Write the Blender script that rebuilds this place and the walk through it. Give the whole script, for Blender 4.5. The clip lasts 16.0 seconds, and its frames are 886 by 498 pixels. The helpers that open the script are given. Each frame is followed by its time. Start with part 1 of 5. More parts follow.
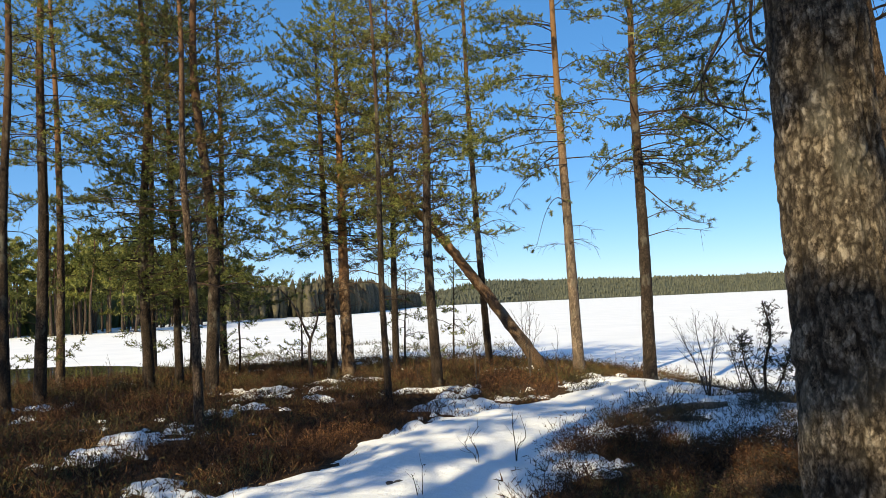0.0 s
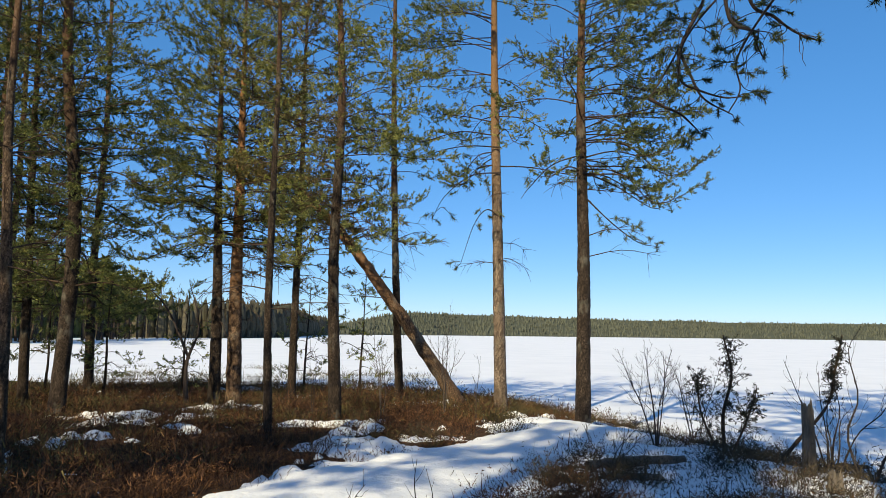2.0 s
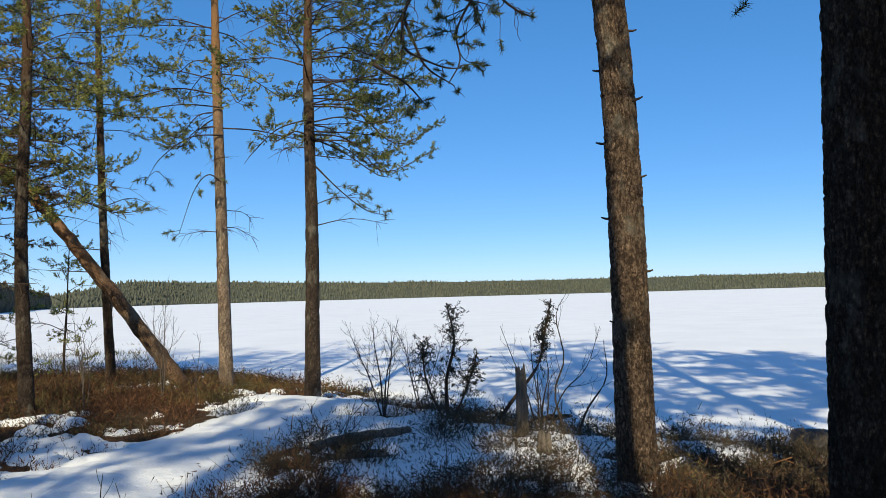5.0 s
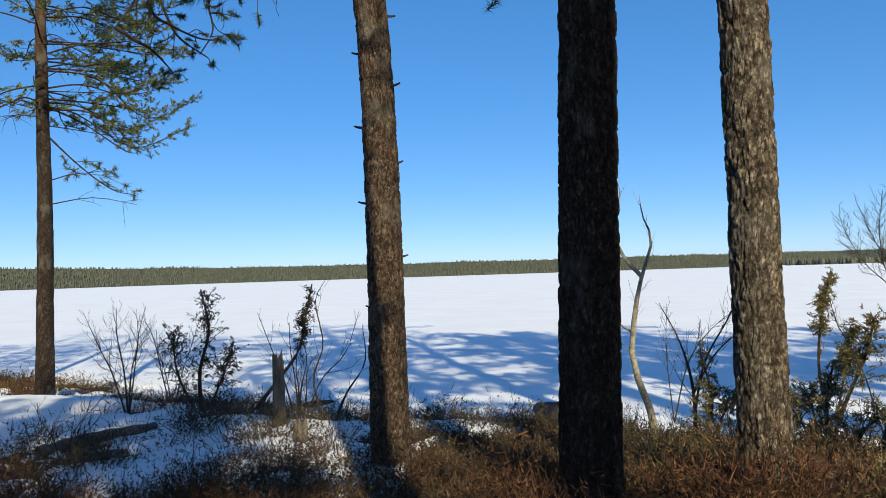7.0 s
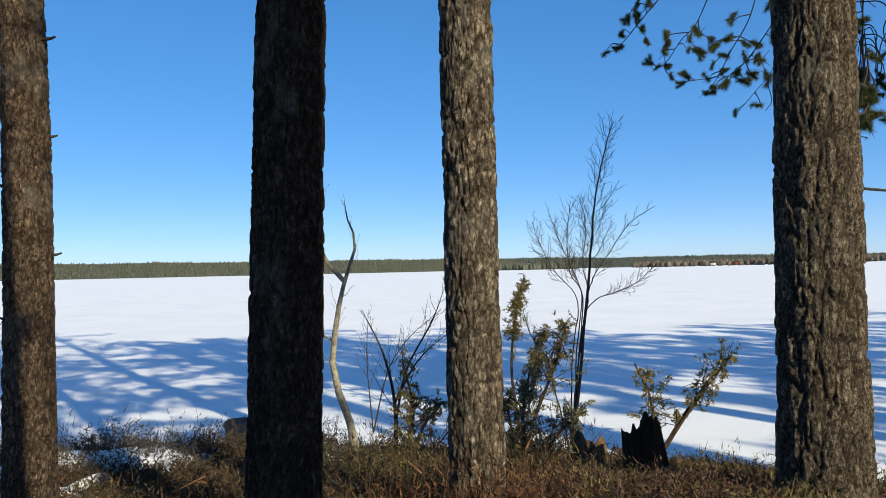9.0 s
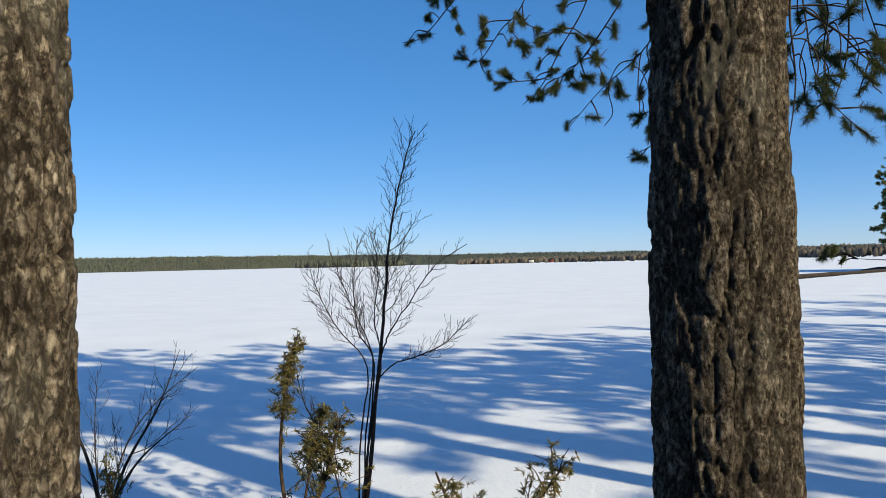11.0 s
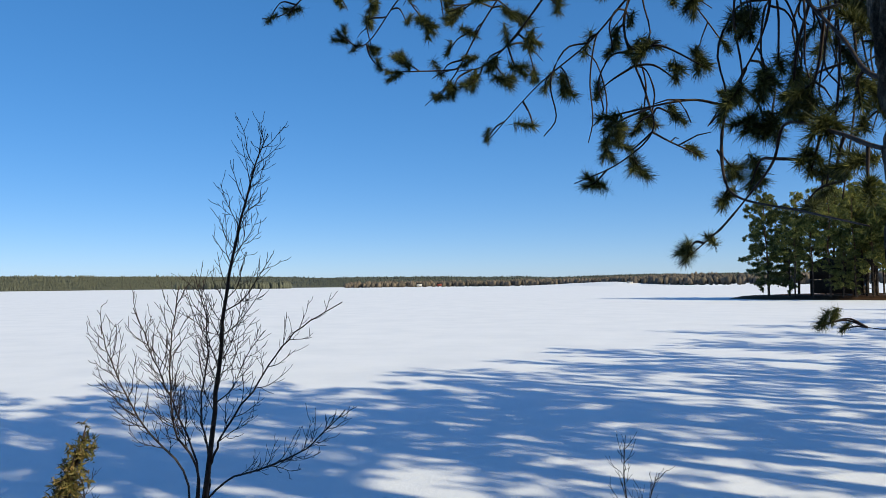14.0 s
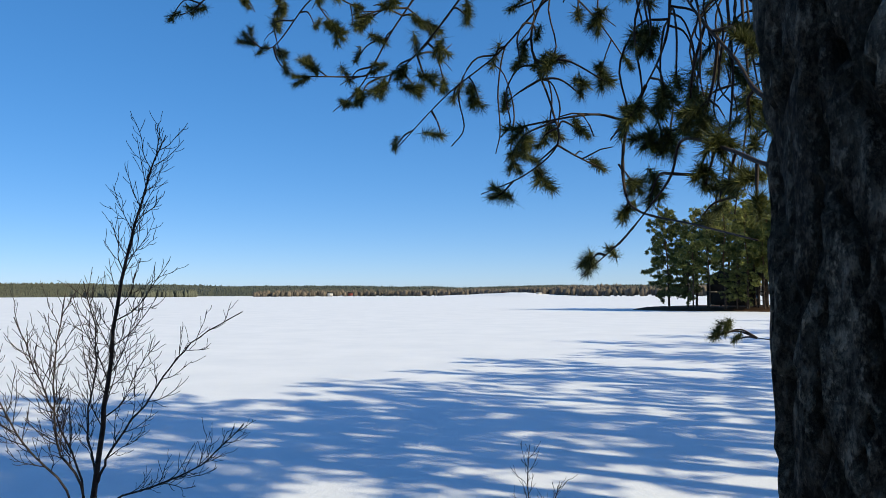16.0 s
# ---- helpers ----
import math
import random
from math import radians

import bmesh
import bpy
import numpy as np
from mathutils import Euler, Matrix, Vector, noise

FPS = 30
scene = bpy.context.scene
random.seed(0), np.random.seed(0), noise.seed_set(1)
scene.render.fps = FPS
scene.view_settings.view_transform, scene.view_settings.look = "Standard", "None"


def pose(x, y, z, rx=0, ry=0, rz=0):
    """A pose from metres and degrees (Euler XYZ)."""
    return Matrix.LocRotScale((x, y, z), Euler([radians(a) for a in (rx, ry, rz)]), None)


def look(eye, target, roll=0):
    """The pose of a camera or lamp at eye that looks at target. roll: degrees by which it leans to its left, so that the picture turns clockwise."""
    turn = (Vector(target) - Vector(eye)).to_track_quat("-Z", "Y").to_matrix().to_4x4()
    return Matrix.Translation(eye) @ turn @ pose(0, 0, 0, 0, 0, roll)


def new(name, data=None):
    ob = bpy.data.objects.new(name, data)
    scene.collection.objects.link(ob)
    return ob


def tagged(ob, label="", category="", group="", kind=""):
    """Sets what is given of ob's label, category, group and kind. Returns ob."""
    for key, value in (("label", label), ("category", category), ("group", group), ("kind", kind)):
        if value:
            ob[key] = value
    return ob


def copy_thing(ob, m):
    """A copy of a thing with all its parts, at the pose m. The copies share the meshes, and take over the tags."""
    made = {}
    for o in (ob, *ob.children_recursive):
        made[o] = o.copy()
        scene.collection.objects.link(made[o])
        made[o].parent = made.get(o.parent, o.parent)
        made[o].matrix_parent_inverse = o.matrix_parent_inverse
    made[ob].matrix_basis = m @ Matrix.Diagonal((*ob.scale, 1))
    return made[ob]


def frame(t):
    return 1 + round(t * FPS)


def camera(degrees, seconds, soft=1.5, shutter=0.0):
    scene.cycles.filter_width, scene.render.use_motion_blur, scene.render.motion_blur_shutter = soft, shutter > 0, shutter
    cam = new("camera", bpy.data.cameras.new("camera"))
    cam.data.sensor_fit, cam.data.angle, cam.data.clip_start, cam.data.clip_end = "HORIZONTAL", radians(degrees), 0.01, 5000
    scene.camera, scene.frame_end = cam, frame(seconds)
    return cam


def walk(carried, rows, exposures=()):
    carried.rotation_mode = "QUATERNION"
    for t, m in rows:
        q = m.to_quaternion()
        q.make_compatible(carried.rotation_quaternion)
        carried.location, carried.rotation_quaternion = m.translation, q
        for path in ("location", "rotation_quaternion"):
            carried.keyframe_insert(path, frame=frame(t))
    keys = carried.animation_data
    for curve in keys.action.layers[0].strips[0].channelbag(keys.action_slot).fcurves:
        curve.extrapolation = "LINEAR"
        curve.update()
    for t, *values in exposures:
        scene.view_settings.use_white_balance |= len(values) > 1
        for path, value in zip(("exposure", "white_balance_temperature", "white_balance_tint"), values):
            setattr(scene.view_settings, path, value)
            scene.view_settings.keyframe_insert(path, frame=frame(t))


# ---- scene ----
cam = camera(60.3, 16.0, 0.7)
PATH = [
    (0, (0.209, 0.553, 1.481), (0.182, 2.548, 1.623), -2.5),
    (0.5, (0.227, 1.006, 1.378), (0.251, 3.001, 1.527), -1.9),
    (1, (0.302, 1.711, 1.298), (0.334, 3.705, 1.443), -1.1),
    (1.5, (0.337, 2.296, 1.29), (0.494, 4.278, 1.513), 0.8),
    (2, (0.413, 2.75, 1.286), (0.587, 4.73, 1.507), 0.7),
    (2.5, (0.472, 2.974, 1.346), (0.732, 4.945, 1.564), 0.7),
    (3, (0.539, 3.055, 1.377), (0.907, 5.01, 1.578), 0.1),
    (3.5, (0.639, 3.104, 1.403), (1.257, 4.998, 1.577), -0.6),
    (6, (0.695, 3.141, 1.406), (1.644, 4.899, 1.497), -1.6),
    (6.5, (0.744, 3.152, 1.406), (1.871, 4.802, 1.486), -1.8),
    (7, (0.805, 3.183, 1.396), (2.138, 4.672, 1.464), -1.8),
    (7.5, (0.888, 3.199, 1.399), (2.342, 4.571, 1.464), -1.4),
    (8, (0.891, 3.335, 1.382), (2.493, 4.53, 1.447), -0.8),
    (8.5, (0.972, 3.475, 1.399), (2.721, 4.444, 1.459), -1.1),
    (9, (1.327, 3.568, 1.404), (3.124, 4.444, 1.46), -1.2),
    (9.5, (1.801, 3.637, 1.618), (3.62, 4.469, 1.673), -1.0),
    (10, (2.19, 3.661, 1.704), (4.11, 4.217, 1.753), -1.0),
    (12.5, (4.5, 4.07, 1.99), (6.464, 4.446, 2.045), -1.3),
    (13, (4.66, 4.075, 2.01), (6.638, 4.359, 2.096), -1.2),
    (13.5, (4.72, 4.075, 2.01), (6.706, 4.3, 2.09), -0.7),
    (14, (4.76, 4.075, 2.01), (6.751, 4.239, 2.105), -0.6),
    (14.5, (4.79, 4.07, 2.01), (6.785, 4.176, 2.113), -0.1),
    (15, (4.8, 4.07, 2.01), (6.797, 4.105, 2.119), -0.2),
    (15.5, (4.8, 4.065, 2.01), (6.796, 4.039, 2.126), -0.1),
    (16, (4.8, 4.05, 2.01), (6.795, 3.984, 2.129), -0.2),
]
walk(cam, [(t, look(eye, target, roll)) for t, eye, target, roll in PATH],
     [(0, 0.56, 8000, 10), (1.5, 0.42, 7600, 10), (3.5, 0.30, 7300, 10), (7, 0.27, 7000, 10), (9, 0.30, 7000, 10), (12.5, 0.07, 6950, 10), (16, 0.2, 6950, 10)])

# ---- world, sun, exposure ----
SUN_AZ, SUN_EL = radians(210), radians(31)
world = bpy.data.worlds.new("sky")
scene.world = world
world.use_nodes = True
wn = world.node_tree.nodes
sky = wn.new("ShaderNodeTexSky")
sky.sky_type = "NISHITA"
sky.sun_disc = False
sky.sun_elevation, sky.sun_rotation = SUN_EL, SUN_AZ
sky.altitude, sky.air_density, sky.dust_density, sky.ozone_density = 0, 0.6, 0.35, 6.0
rich = wn.new("ShaderNodeHueSaturation")
rich.inputs["Saturation"].default_value = 1.5
even = wn.new("ShaderNodeGamma")
even.inputs[1].default_value = 0.58
world.node_tree.links.new(sky.outputs[0], even.inputs[0])
world.node_tree.links.new(even.outputs[0], rich.inputs["Color"])
tint = wn.new("ShaderNodeVectorMath")
tint.operation = "MULTIPLY"
tint.inputs[1].default_value = (0.97, 1.005, 1.135)
world.node_tree.links.new(rich.outputs[0], tint.inputs[0])
world.node_tree.links.new(tint.outputs[0], wn["Background"].inputs[0])
wn["Background"].inputs[1].default_value = 0.25
sun_data = bpy.data.lights.new("sun", "SUN")
sun_data.energy, sun_data.angle, sun_data.color = 4.6, radians(0.53), (1.0, 0.925, 0.69)
sun = new("sun", sun_data)
SUN_DIR = Vector((math.sin(SUN_AZ) * math.cos(SUN_EL), math.cos(SUN_AZ) * math.cos(SUN_EL), math.sin(SUN_EL)))
sun.matrix_world = look(SUN_DIR * 200, (0, 0, 0))

# ---- materials ----


def material(name, rough=0.9, spec=0.2):
    mat = bpy.data.materials.new(name)
    mat.use_nodes = True
    b = mat.node_tree.nodes["Principled BSDF"]
    b.inputs["Roughness"].default_value = rough
    b.inputs["Specular IOR Level"].default_value = spec
    return mat, mat.node_tree.nodes, mat.node_tree.links, b


def ramp(nodes, stops):
    r = nodes.new("ShaderNodeValToRGB")
    while len(r.color_ramp.elements) < len(stops):
        r.color_ramp.elements.new(0.5)
    for e, (p, c) in zip(r.color_ramp.elements, stops):
        e.position, e.color = p, (*c, 1)
    return r


def noise_tex(nodes, links, scale, detail=4, rough=0.6, stretch=(1, 1, 1)):
    co = nodes.new("ShaderNodeTexCoord")
    mp = nodes.new("ShaderNodeMapping")
    mp.inputs["Scale"].default_value = stretch
    links.new(co.outputs["Object"], mp.inputs[0])
    n = nodes.new("ShaderNodeTexNoise")
    n.inputs["Scale"].default_value, n.inputs["Detail"].default_value, n.inputs["Roughness"].default_value = scale, detail, rough
    links.new(mp.outputs[0], n.inputs["Vector"])
    return n


def mix(nodes, links, fac, a, b, blend="MIX"):
    m = nodes.new("ShaderNodeMix")
    m.data_type, m.blend_type = "RGBA", blend
    for sock, v in ((m.inputs[0], fac), (m.inputs[6], a), (m.inputs[7], b)):
        if isinstance(v, (int, float)):
            sock.default_value = v
        elif isinstance(v, tuple):
            sock.default_value = (*v, 1)
        else:
            links.new(v, sock)
    return m.outputs[2]


def bump(nodes, links, bsdf, height, strength, distance):
    b = nodes.new("ShaderNodeBump")
    b.inputs["Strength"].default_value, b.inputs["Distance"].default_value = strength, distance
    links.new(height, b.inputs["Height"])
    links.new(b.outputs[0], bsdf.inputs["Normal"])


def bark_material(name, dark, mid, light, orange=None, top=4.0, span=3.0, scale=48, flakes=64):
    """Scaly bark; a warm colour takes over above the height top, where the thin bark begins."""
    mat, n, l, b = material(name, 0.92, 0.15)
    fine = noise_tex(n, l, scale, 6, 0.78, (1, 1, 0.6))
    big = noise_tex(n, l, 3.5, 3, 0.6, (1, 1, 0.5))
    r = ramp(n, [(0.39, dark), (0.5, mid), (0.62, light)])
    l.new(fine.outputs[0], r.inputs[0])
    col = r.outputs[0]
    co = n.new("ShaderNodeTexCoord")
    mp = n.new("ShaderNodeMapping")
    mp.inputs["Scale"].default_value = (1, 1, 0.5)
    l.new(co.outputs["Object"], mp.inputs[0])
    warp = n.new("ShaderNodeVectorMath")
    warp.operation = "MULTIPLY_ADD"
    l.new(fine.outputs["Color"], warp.inputs[0])
    warp.inputs[1].default_value = (0.05, 0.05, 0.05)
    l.new(mp.outputs[0], warp.inputs[2])
    flake = n.new("ShaderNodeTexVoronoi")
    flake.inputs["Scale"].default_value = flakes
    l.new(warp.outputs[0], flake.inputs["Vector"])
    gap = n.new("ShaderNodeTexVoronoi")
    gap.feature = "DISTANCE_TO_EDGE"
    gap.inputs["Scale"].default_value = flakes
    l.new(warp.outputs[0], gap.inputs["Vector"])
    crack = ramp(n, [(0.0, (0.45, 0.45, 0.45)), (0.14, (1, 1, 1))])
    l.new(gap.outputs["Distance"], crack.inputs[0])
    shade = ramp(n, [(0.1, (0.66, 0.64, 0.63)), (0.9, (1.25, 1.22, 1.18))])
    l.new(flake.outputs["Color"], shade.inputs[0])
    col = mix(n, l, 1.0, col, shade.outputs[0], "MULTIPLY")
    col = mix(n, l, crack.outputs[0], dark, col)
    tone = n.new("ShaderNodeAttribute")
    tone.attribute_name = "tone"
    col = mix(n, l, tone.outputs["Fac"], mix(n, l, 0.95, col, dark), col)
    lich = ramp(n, [(0.55, (0, 0, 0)), (0.68, (1, 1, 1))])
    l.new(big.outputs[0], lich.inputs[0])
    col = mix(n, l, lich.outputs[0], col, mix(n, l, 0.35, col, (0.36, 0.35, 0.29)))
    if orange:
        geo = n.new("ShaderNodeNewGeometry")
        sep = n.new("ShaderNodeSeparateXYZ")
        l.new(geo.outputs["Position"], sep.inputs[0])
        mr = n.new("ShaderNodeMapRange")
        mr.inputs[1].default_value, mr.inputs[2].default_value = top, top + span
        l.new(sep.outputs[2], mr.inputs[0])
        warm = mix(n, l, fine.outputs[0], orange, tuple(c * 0.45 for c in orange))
        col = mix(n, l, mr.outputs[0], col, warm)
    l.new(col, b.inputs["Base Color"])
    high = n.new("ShaderNodeMath")
    high.operation = "MULTIPLY_ADD"
    l.new(crack.outputs[0], high.inputs[0])
    high.inputs[1].default_value = 0.6
    l.new(fine.outputs[0], high.inputs[2])
    bump(n, l, b, high.outputs[0], 0.9, 0.014)
    return mat


def leaf_material(name, a, b_, c, rough=0.6, trans=0.25):
    """Needles, twigs and leaves, each blade a little different."""
    mat, n, l, b = material(name, rough, 0.3)
    geo = n.new("ShaderNodeNewGeometry")
    r = ramp(n, [(0.0, a), (0.55, b_), (1.0, c)])
    l.new(geo.outputs["Random Per Island"], r.inputs[0])
    big = noise_tex(n, l, 1.3, 2)
    tint = ramp(n, [(0.35, (0.7, 0.7, 0.72)), (0.65, (1.2, 1.15, 1.0))])
    l.new(big.outputs[0], tint.inputs[0])
    col = mix(n, l, 1.0, r.outputs[0], tint.outputs[0], "MULTIPLY")
    l.new(col, b.inputs["Base Color"])
    if trans:
        t = n.new("ShaderNodeBsdfTranslucent")
        l.new(col, t.inputs[0])
        m = n.new("ShaderNodeMixShader")
        m.inputs[0].default_value = trans
        l.new(b.outputs[0], m.inputs[1])
        l.new(t.outputs[0], m.inputs[2])
        l.new(m.outputs[0], n["Material Output"].inputs[0])
    return mat


def snow_material(name, dirt=0.0, ripple=0.5):
    mat, n, l, b = material(name, 0.7, 0.25)
    big = noise_tex(n, l, 0.35, 4, 0.6)
    fine = noise_tex(n, l, 9, 5, 0.65)
    r = ramp(n, [(0.3, (0.74, 0.765, 0.80)), (0.7, (0.825, 0.84, 0.865))])
    l.new(big.outputs[0], r.inputs[0])
    col = r.outputs[0]
    if dirt:
        d = noise_tex(n, l, 55, 3, 0.7)
        dr = ramp(n, [(0.60, (0, 0, 0)), (0.75, (1, 1, 1))])
        l.new(d.outputs[0], dr.inputs[0])
        col = mix(n, l, dr.outputs[0], col, mix(n, l, dirt, col, (0.20, 0.14, 0.09)))
    l.new(col, b.inputs["Base Color"])
    add = n.new("ShaderNodeMath")
    add.operation = "MULTIPLY_ADD"
    l.new(fine.outputs[0], add.inputs[0])
    add.inputs[1].default_value = 0.35
    l.new(big.outputs[0], add.inputs[2])
    bump(n, l, b, add.outputs[0], ripple, 0.12)
    return mat


def plain_material(name, a, b_, scale=6, rough=0.85, spec=0.2, relief=0.2, depth=0.02, stretch=(1, 1, 1)):
    mat, n, l, b = material(name, rough, spec)
    t = noise_tex(n, l, scale, 6, 0.65, stretch)
    r = ramp(n, [(0.3, a), (0.7, b_)])
    l.new(t.outputs[0], r.inputs[0])
    l.new(r.outputs[0], b.inputs["Base Color"])
    bump(n, l, b, t.outputs[0], relief, depth)
    return mat


M_LAKE = snow_material("lake snow", 0.0, 0.35)
M_SNOW = snow_material("forest snow", 0.4, 0.6)
M_SOIL = plain_material("heath soil", (0.025, 0.015, 0.010), (0.10, 0.055, 0.03), 14, 0.95, 0.1, 0.8, 0.05)
M_BARK_PALE = bark_material("pale pine bark", (0.02, 0.015, 0.011), (0.17, 0.135, 0.10), (0.42, 0.36, 0.285), None, scale=80, flakes=60)
M_BARK_ASH = bark_material("ashen lichened pine bark", (0.035, 0.027, 0.02), (0.20, 0.16, 0.12), (0.42, 0.365, 0.29), None, scale=34, flakes=46)
# pine bark darkened in colour for the one trunk that stands in shade
M_BARK_SHADED = bark_material("shaded pine bark", (0.02, 0.015, 0.012), (0.065, 0.048, 0.036), (0.14, 0.11, 0.085), None)
M_BARK_MID = bark_material("mid pine bark", (0.03, 0.021, 0.016), (0.16, 0.11, 0.078), (0.30, 0.225, 0.17), (0.30, 0.16, 0.085), 3.8, 2.5)
M_BARK_ORANGE = bark_material("orange pine bark", (0.04, 0.024, 0.016), (0.22, 0.14, 0.09), (0.38, 0.26, 0.18), (0.44, 0.21, 0.095), 1.6, 2.2)
M_BARK_GREY = bark_material("grey pine bark", (0.08, 0.058, 0.045), (0.32, 0.24, 0.18), (0.46, 0.37, 0.29), (0.36, 0.20, 0.10), 3.6, 2.5)
M_BARK_FAR = bark_material("far pine bark", (0.02, 0.015, 0.012), (0.07, 0.05, 0.038), (0.14, 0.105, 0.08), (0.20, 0.11, 0.065), 4.0, 3.0)
M_LIMB = plain_material("limb bark", (0.03, 0.02, 0.015), (0.10, 0.065, 0.045), 30, 0.9, 0.15)
M_TWIG = plain_material("dark twig bark", (0.02, 0.014, 0.012), (0.06, 0.042, 0.034), 40, 0.75, 0.3)
M_TWIG_GREY = plain_material("grey twig bark", (0.05, 0.04, 0.034), (0.13, 0.105, 0.085), 40, 0.85, 0.2)
M_LICHEN = plain_material("lichened birch bark", (0.12, 0.10, 0.07), (0.42, 0.39, 0.31), 28, 0.9, 0.15, 0.5)
M_STUMP = plain_material("rotten stump wood", (0.012, 0.008, 0.006), (0.06, 0.038, 0.025), 18, 0.95, 0.1, 0.9, 0.03, (1, 1, 0.3))
M_WOOD = plain_material("weathered split wood", (0.05, 0.03, 0.018), (0.19, 0.12, 0.07), 22, 0.9, 0.15, 0.7, 0.02, (1, 1, 0.2))
M_SNAG = plain_material("grey snag wood", (0.06, 0.05, 0.042), (0.18, 0.15, 0.12), 20, 0.9, 0.15, 0.6, 0.02, (1, 1, 0.25))
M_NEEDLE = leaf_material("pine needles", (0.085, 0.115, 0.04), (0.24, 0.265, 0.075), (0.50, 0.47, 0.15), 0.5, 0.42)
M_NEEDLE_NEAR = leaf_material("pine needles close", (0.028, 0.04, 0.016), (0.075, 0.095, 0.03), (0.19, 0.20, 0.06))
M_NEEDLE_BROWN = leaf_material("ageing pine needles", (0.045, 0.045, 0.016), (0.13, 0.115, 0.035), (0.20, 0.13, 0.05))
# darker needles for dense crowns; the colour also carries shade on shaded crowns
M_DENSE_SHADED = leaf_material("dense and shaded pine needles", (0.05, 0.07, 0.028), (0.135, 0.165, 0.052), (0.30, 0.30, 0.095), 0.5, 0.35)
M_JUNIPER = leaf_material("juniper sprays", (0.07, 0.075, 0.025), (0.21, 0.19, 0.06), (0.34, 0.23, 0.09))
M_JUNIPER_GREY = leaf_material("grey-green juniper sprays", (0.055, 0.06, 0.038), (0.17, 0.17, 0.10), (0.32, 0.29, 0.17))
M_JUNIPER_DARK = leaf_material("dark juniper sprays", (0.02, 0.025, 0.014), (0.05, 0.05, 0.028), (0.09, 0.07, 0.04))
M_HEATHER = leaf_material("brown heather", (0.024, 0.012, 0.008), (0.085, 0.04, 0.022), (0.19, 0.095, 0.046), 0.85, 0.15)
M_HEATHER_GREEN = leaf_material("green heath shrub", (0.03, 0.029, 0.014), (0.08, 0.07, 0.029), (0.17, 0.135, 0.056), 0.8, 0.15)
M_HEATH_DARK = leaf_material("dark evergreen heath", (0.02, 0.017, 0.012), (0.055, 0.043, 0.027), (0.11, 0.08, 0.048), 0.8, 0.1)
# bank heath: the two heath colours lifted to carry the sunlight on the near bank
M_BANK_LIT = leaf_material("sunlit dry bank heather", (0.03, 0.017, 0.012), (0.105, 0.058, 0.038), (0.24, 0.15, 0.095), 0.85, 0.2)
M_BANK_GREEN_LIT = leaf_material("sunlit olive bank shrub", (0.03, 0.03, 0.014), (0.10, 0.085, 0.036), (0.24, 0.19, 0.08), 0.8, 0.2)
M_GRASS = leaf_material("dry ochre grass", (0.08, 0.036, 0.016), (0.19, 0.095, 0.038), (0.30, 0.185, 0.085), 0.85, 0.2)
M_WATER = material("open lake water", 0.06, 0.5)[0]
M_WATER.node_tree.nodes["Principled BSDF"].inputs["Base Color"].default_value = (0.03, 0.027, 0.022, 1)
M_ROCK = plain_material("shore rock", (0.03, 0.028, 0.028), (0.11, 0.10, 0.095), 9, 0.9, 0.2, 0.6, 0.03)
# distance haze is mixed into both conifer colours: greyer, then bluer farther off
M_FAR_HAZY = leaf_material("hazy far conifers", (0.088, 0.097, 0.076), (0.097, 0.107, 0.083), (0.108, 0.118, 0.09), 0.95, 0.0)
M_FAR_HAZY_BLUE = leaf_material("hazy distant conifers", (0.065, 0.082, 0.085), (0.08, 0.098, 0.098), (0.095, 0.112, 0.106), 0.95, 0.0)
M_FAR_GREY = leaf_material("far bare woods", (0.075, 0.07, 0.062), (0.125, 0.105, 0.085), (0.19, 0.155, 0.125), 0.95, 0.0)
M_BAY = leaf_material("bay woods", (0.045, 0.045, 0.032), (0.07, 0.066, 0.046), (0.105, 0.092, 0.066), 0.95, 0.0)
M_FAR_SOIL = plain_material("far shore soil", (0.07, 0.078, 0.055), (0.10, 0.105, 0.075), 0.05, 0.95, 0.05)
M_CABIN = plain_material("dark stained boards", (0.012, 0.010, 0.009), (0.035, 0.027, 0.022), 3, 0.8, 0.2)
M_ROOF = plain_material("dark roof felt", (0.02, 0.02, 0.02), (0.05, 0.048, 0.045), 3, 0.9, 0.2)
M_WALL = plain_material("pale painted boards", (0.45, 0.42, 0.38), (0.62, 0.6, 0.56), 1, 0.8, 0.2)
M_REDWALL = plain_material("red painted boards", (0.16, 0.04, 0.03), (0.24, 0.06, 0.04), 1, 0.8, 0.2)
M_GLASS = material("dark window glass", 0.08, 0.5)[0]
M_GLASS.node_tree.nodes["Principled BSDF"].inputs["Base Color"].default_value = (0.02, 0.025, 0.03, 1)

